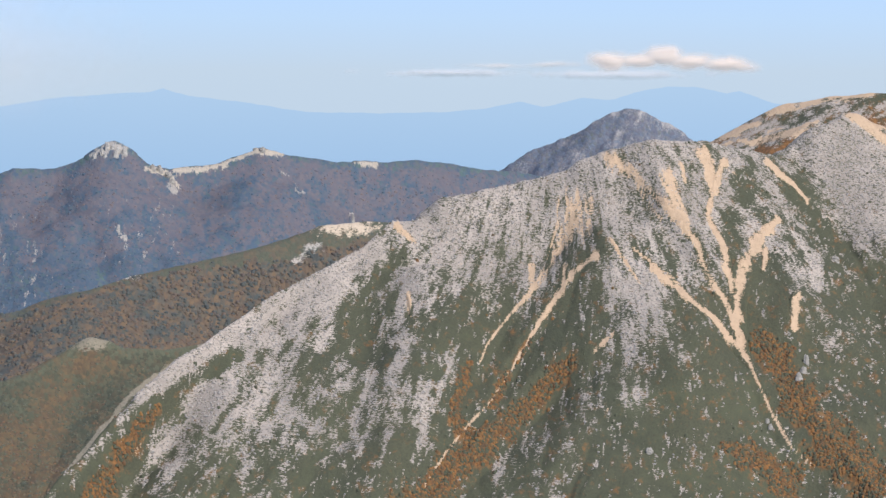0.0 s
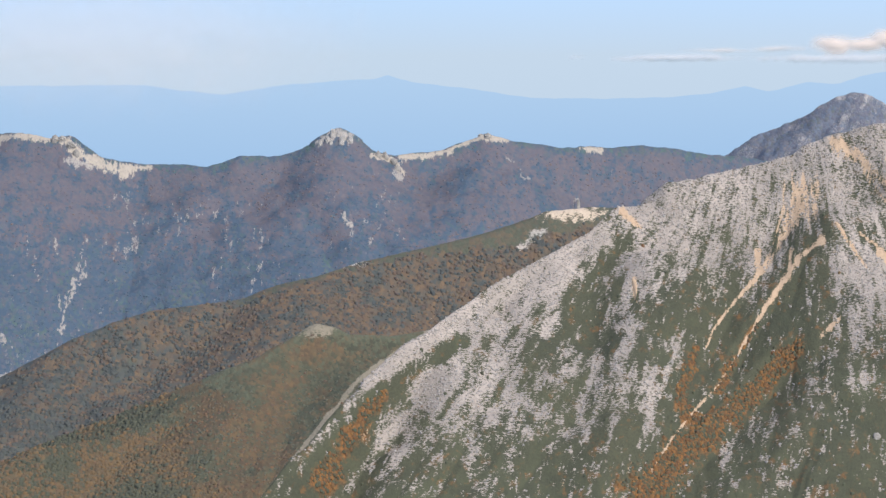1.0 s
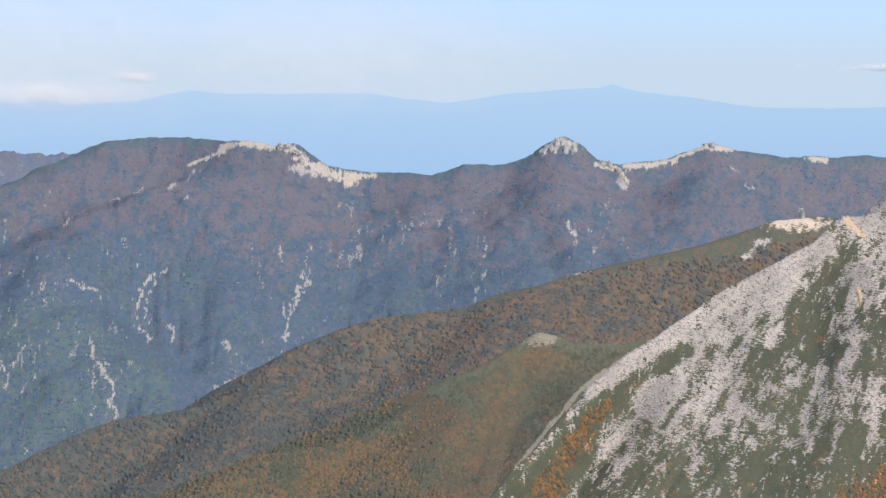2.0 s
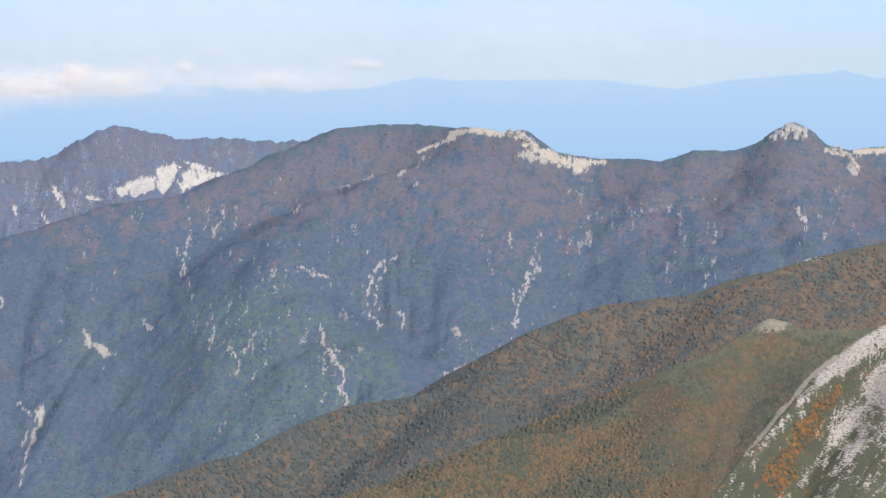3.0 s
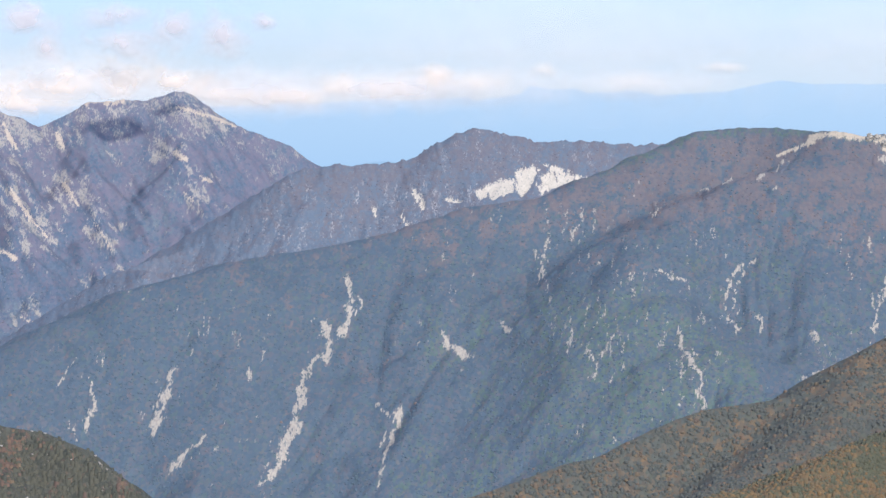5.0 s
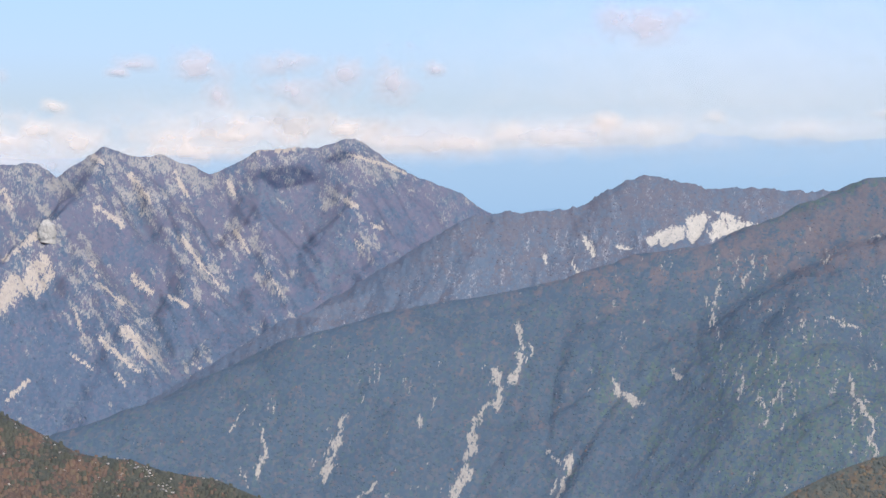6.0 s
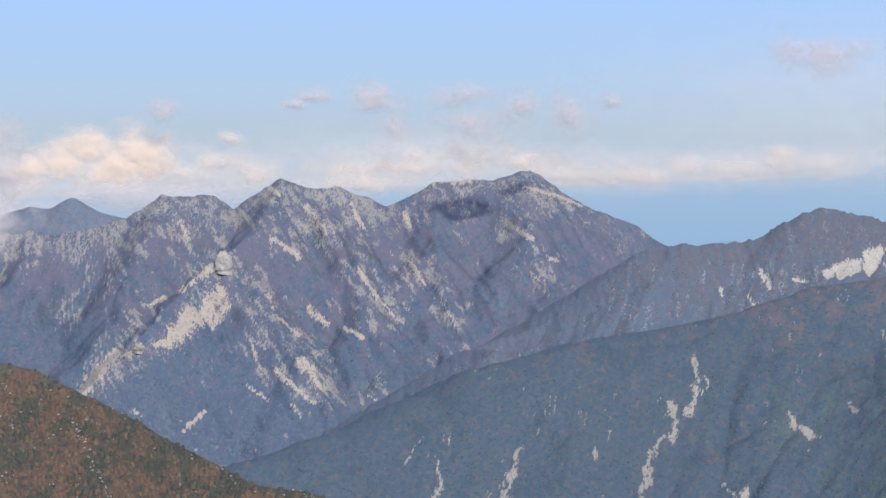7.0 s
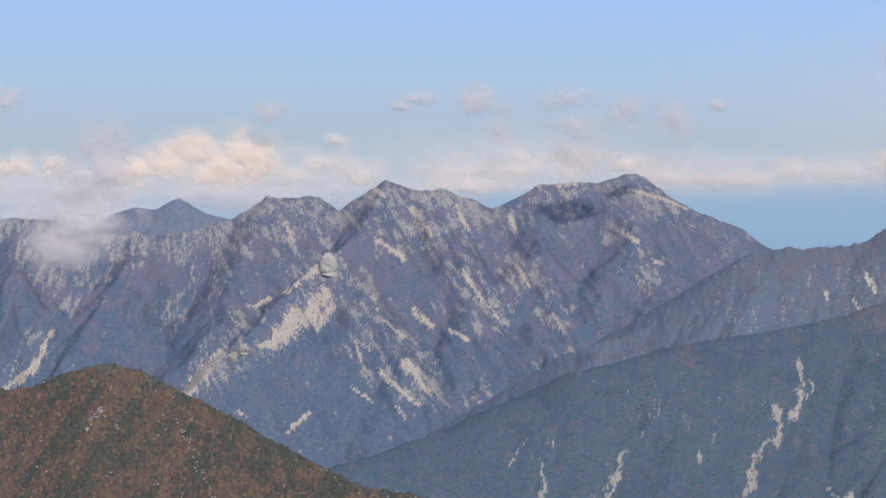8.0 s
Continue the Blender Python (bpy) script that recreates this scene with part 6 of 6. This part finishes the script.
def cloud(label, puffs, r, material, seed, solid=1.0, ragged=1.4, soft=0.9, group="", cell=0.022):
    """A billowing cloud: puffs are (azimuth, height, half width, half height) in degrees."""
    P = np.array(puffs)
    a0, a1 = (P[:, 0] - 1.5 * P[:, 2]).min(), (P[:, 0] + 1.5 * P[:, 2]).max()
    e0, e1 = (P[:, 1] - 1.5 * P[:, 3]).min(), (P[:, 1] + 1.6 * P[:, 3]).max()
    na, ne = int((a1 - a0) / cell) + 2, int((e1 - e0) / cell) + 2
    A, E = np.meshgrid(np.linspace(a0, a1, na), np.linspace(e0, e1, ne))
    D = np.full(A.shape, -9.0)
    owner = np.zeros(A.shape, dtype=int)
    for i, (a, e, ra, re) in enumerate(puffs):
        low = np.where(E < e, 0.95, 1.1)
        near = 1 - np.hypot((A - a) / ra, (E - e) / (re * low))
        owner = np.where(near > D, i, owner)
        D = np.maximum(D, near)
    big = fbm(A * 4.5 + fbm(A * 6, E * 6, seed + 8), E * 5.5, seed, 6) - 0.5
    D = D + ragged * big + 0.22
    bulge = ease(0, 1.4, D) * 3 + 2.5 * np.clip(D, 0, 1) * (fbm(A * 3, E * 3.5, seed + 4, 2) - 0.5)
    R = r - bulge
    edge = np.minimum(np.minimum(A - a0, a1 - A) / 0.1, np.minimum(E - e0, e1 - E) / 0.1)
    thick = ease(0.0, soft, D) * solid * ease(0, 1, edge)
    V = np.stack([R * np.sin(np.radians(A)), R * np.cos(np.radians(A)), EYE + R * np.tan(np.radians(E))], -1).reshape(-1, 3)
    F = sheet_faces(na, ne)
    F = F[(thick.ravel()[F] > 0.004).any(axis=1)]
    if len(puffs) == 1:
        parts = [F]
    else:
        which = owner.ravel()[F[:, 0]]
        parts = [F[which == i] for i in range(len(puffs)) if (which == i).sum() > 12]
        top = new("cloud")
    for F in parts:
        used, F = np.unique(F, return_inverse=True)
        me = mesh_from("puff", V[used], F.reshape(-1, 4), material)
        at = me.attributes.new("thick", "FLOAT", "POINT")
        at.data.foreach_set("value", thick.ravel()[used].astype(np.float32))
        if len(puffs) == 1:
            top = new("cloud", me)
        else:
            new("puff", me).parent = top
    return tagged(top, label, "cloud", group)


cloud_white = cloud_material("cloud_white", (0.64, 0.505, 0.415))
cloud_dim = cloud_material("cloud_dim", (0.56, 0.51, 0.51))
cloud_mist = cloud_material("cloud_mist", (0.42, 0.385, 0.4))
cloud_grey = cloud_material("cloud_grey", (0.46, 0.385, 0.385))
cloud("sunlit cream cumulus cloud behind the massif", [(-22.76, 0.08, 0.501, 0.244), (-22.33, 0.17, 0.573, 0.287), (-22.01, 0.32, 0.501, 0.33), (-21.37, 0.30, 0.473, 0.358), (-21.69, 0.12, 0.645, 0.287)], 4690, cloud_white, 1, 0.85, 0.9, 1.1)
cloud("sunlit cream cumulus cloud by the massif", [(-24.89, 0.11, 0.501, 0.287), (-24.33, 0.11, 0.43, 0.244), (-23.79, 0.17, 0.287, 0.201)], 4690, cloud_white, 2, 0.75, 1.3, 1.3)
cloud("low pale cloud bank along the horizon", [(-20.48, 0.20, 0.501, 0.244), (-19.90, 0.09, 0.573, 0.201), (-20.91, 0.05, 0.43, 0.172), (-20.19, 0.48, 0.287, 0.115)], 4690, cloud_white, 3, 0.45, 1.5, 1.3)
cloud("low pale cloud bank behind the peaks", [(-18.76, 0.13, 0.645, 0.215), (-18.04, 0.13, 0.645, 0.258), (-17.25, 0.21, 0.645, 0.244), (-16.54, 0.21, 0.501, 0.215), (-18.47, -0.08, 0.86, 0.186)], 4690, cloud_white, 4, 0.5, 1.5, 1.3)
cloud("low cream cloud bank behind the peaks", [(-15.93, 0.06, 0.358, 0.229), (-15.47, -0.00, 0.501, 0.158), (-14.97, 0.02, 0.43, 0.143), (-14.51, 0.11, 0.358, 0.186), (-13.90, 0.11, 0.501, 0.172), (-13.33, 0.22, 0.322, 0.172)], 4690, cloud_white, 5, 0.34, 1.5, 1.3)
cloud("low cream cloud strip over the horizon", [(-12.67, 0.19, 0.501, 0.158), (-11.88, 0.34, 0.244, 0.115), (-13.24, 0.28, 0.33, 0.143), (-10.74, 0.19, 0.401, 0.129), (-9.66, 0.38, 0.358, 0.072)], 4690, cloud_white, 6, 0.28, 1.5, 1.5)
cloud("broad pale lilac haze bank over the horizon", [(-23.76, -0.21, 2.149, 0.43), (-24.04, -0.50, 1.576, 0.358), (-21.62, -0.20, 1.791, 0.315), (-20.90, -0.02, 2.292, 0.43), (-18.04, 0.13, 2.364, 0.501), (-15.54, 0.04, 2.149, 0.33), (-13.76, 0.08, 1.433, 0.287)], 4864, cloud_dim, 7, 0.42, 0.6, 1.1)
cloud("thin pale haze bank over the far range", [(-15.45, 0.08, 1.862, 0.33), (-12.95, 0.11, 2.006, 0.258), (-10.81, 0.15, 1.576, 0.201)], 4864, cloud_dim, 8, 0.3, 0.6, 1.1)
cloud("thin pale veil of haze high over the horizon", [(-11.4, 0.9, 4.6, 1.3), (-7.2, 0.8, 3.2, 1.0)], 4872, cloud_dim, 36, 0.24, 0.5, 1.2, cell=0.05)
cloud("low lilac haze under the cloud bank", [(-23.61, -0.45, 2.364, 0.315), (-21.05, -0.25, 2.149, 0.244), (-26.23, -0.47, 1.791, 0.315)], 4862, cloud_dim, 9, 0.5, 0.5, 1.2)
for k, puffs in enumerate(([(-19.19, 1.02, 0.337, 0.129), (-19.41, 0.92, 0.222, 0.086)], [(-18.40, 0.98, 0.351, 0.251), (-18.15, 0.63, 0.301, 0.287)], [(-17.40, 0.99, 0.652, 0.193), (-17.22, 0.69, 0.444, 0.272)], [(-16.54, 0.89, 0.301, 0.308)], [(-15.91, 0.82, 0.351, 0.351)], [(-21.05, 0.85, 0.244, 0.193)], [(-24.40, 0.96, 0.372, 0.229)], [(-15.41, 0.96, 0.165, 0.115)], [(-12.76, 1.51, 0.709, 0.308), (-13.05, 1.58, 0.466, 0.287)])):
    cloud("small ragged pinkish cloud puff", puffs, 4660, cloud_grey, 10 + k, 0.6, 1.4, 1.5, "cloud puffs over the massif")
cloud("small cream cloud over the far range", [(2.11, 0.67, 0.33, 0.122), (2.47, 0.66, 0.358, 0.107), (2.79, 0.72, 0.33, 0.143), (3.14, 0.66, 0.401, 0.122), (3.54, 0.62, 0.43, 0.115)], 4690, cloud_white, 30, 0.7, 0.7, 0.9)
cloud("thin pale cloud streak over the far range", [(1.36, 0.62, 0.43, 0.057), (0.68, 0.60, 0.43, 0.05)], 4690, cloud_white, 31, 0.35)
cloud("thin grey cloud streak over the far range", [(2.11, 0.49, 1.146, 0.064), (0.11, 0.51, 1.146, 0.057)], 4690, cloud_dim, 34, 0.35)
cloud("grey mist cloud drifting over the rocky crest", [(-23.47, -0.64, 0.62, 0.47), (-23.15, 0.08, 0.42, 0.66), (-23.40, -0.24, 0.5, 0.66), (-23.72, -0.89, 0.55, 0.32)], 3640, cloud_mist, 32, 0.8, 0.75, 1.0)


def high_cloud(az, el, r, wide, deep, seed):
    """A small cloud that drifts between the sun and a summit and shades it."""
    x, y, z = spot(az, el, r)
    far = 900
    at = Vector((x + far * math.cos(se) * math.sin(sa), y + far * math.cos(se) * math.cos(sa), z + EYE + far * math.sin(se)))
    bm = bmesh.new()
    bmesh.ops.create_icosphere(bm, subdivisions=4, radius=1)
    for v in bm.verts:
        v.co *= 1 + 0.5 * noise.fractal(v.co * 1.9 + Vector((seed, 0, 0)), 0.5, 2.0, 5)
        v.co = Vector((v.co.x * wide, v.co.y * deep, v.co.z * deep * 0.6))
    turn = Matrix.Rotation(-radians(az), 4, "Z")
    me = bpy.data.meshes.new("cloud")
    bm.to_mesh(me)
    bm.free()
    me.materials.append(cloud_white)
    thick = me.attributes.new("thick", "FLOAT", "POINT")
    thick.data.foreach_set("value", np.full(len(me.vertices), 0.3, dtype=np.float32))
    ob = new("cloud", me)
    ob.matrix_world = Matrix.Translation(at) @ turn
    return tagged(ob, "small white cloud drifting high over the massif", "cloud")


for k, (az, el, w, dp) in enumerate((([(-17.30, -0.35)][0] + (28, 15)), ([(-16.55, 0.02)][0] + (11, 7)))):
    high_cloud(az, el, 4225, w, dp, 3 + k)
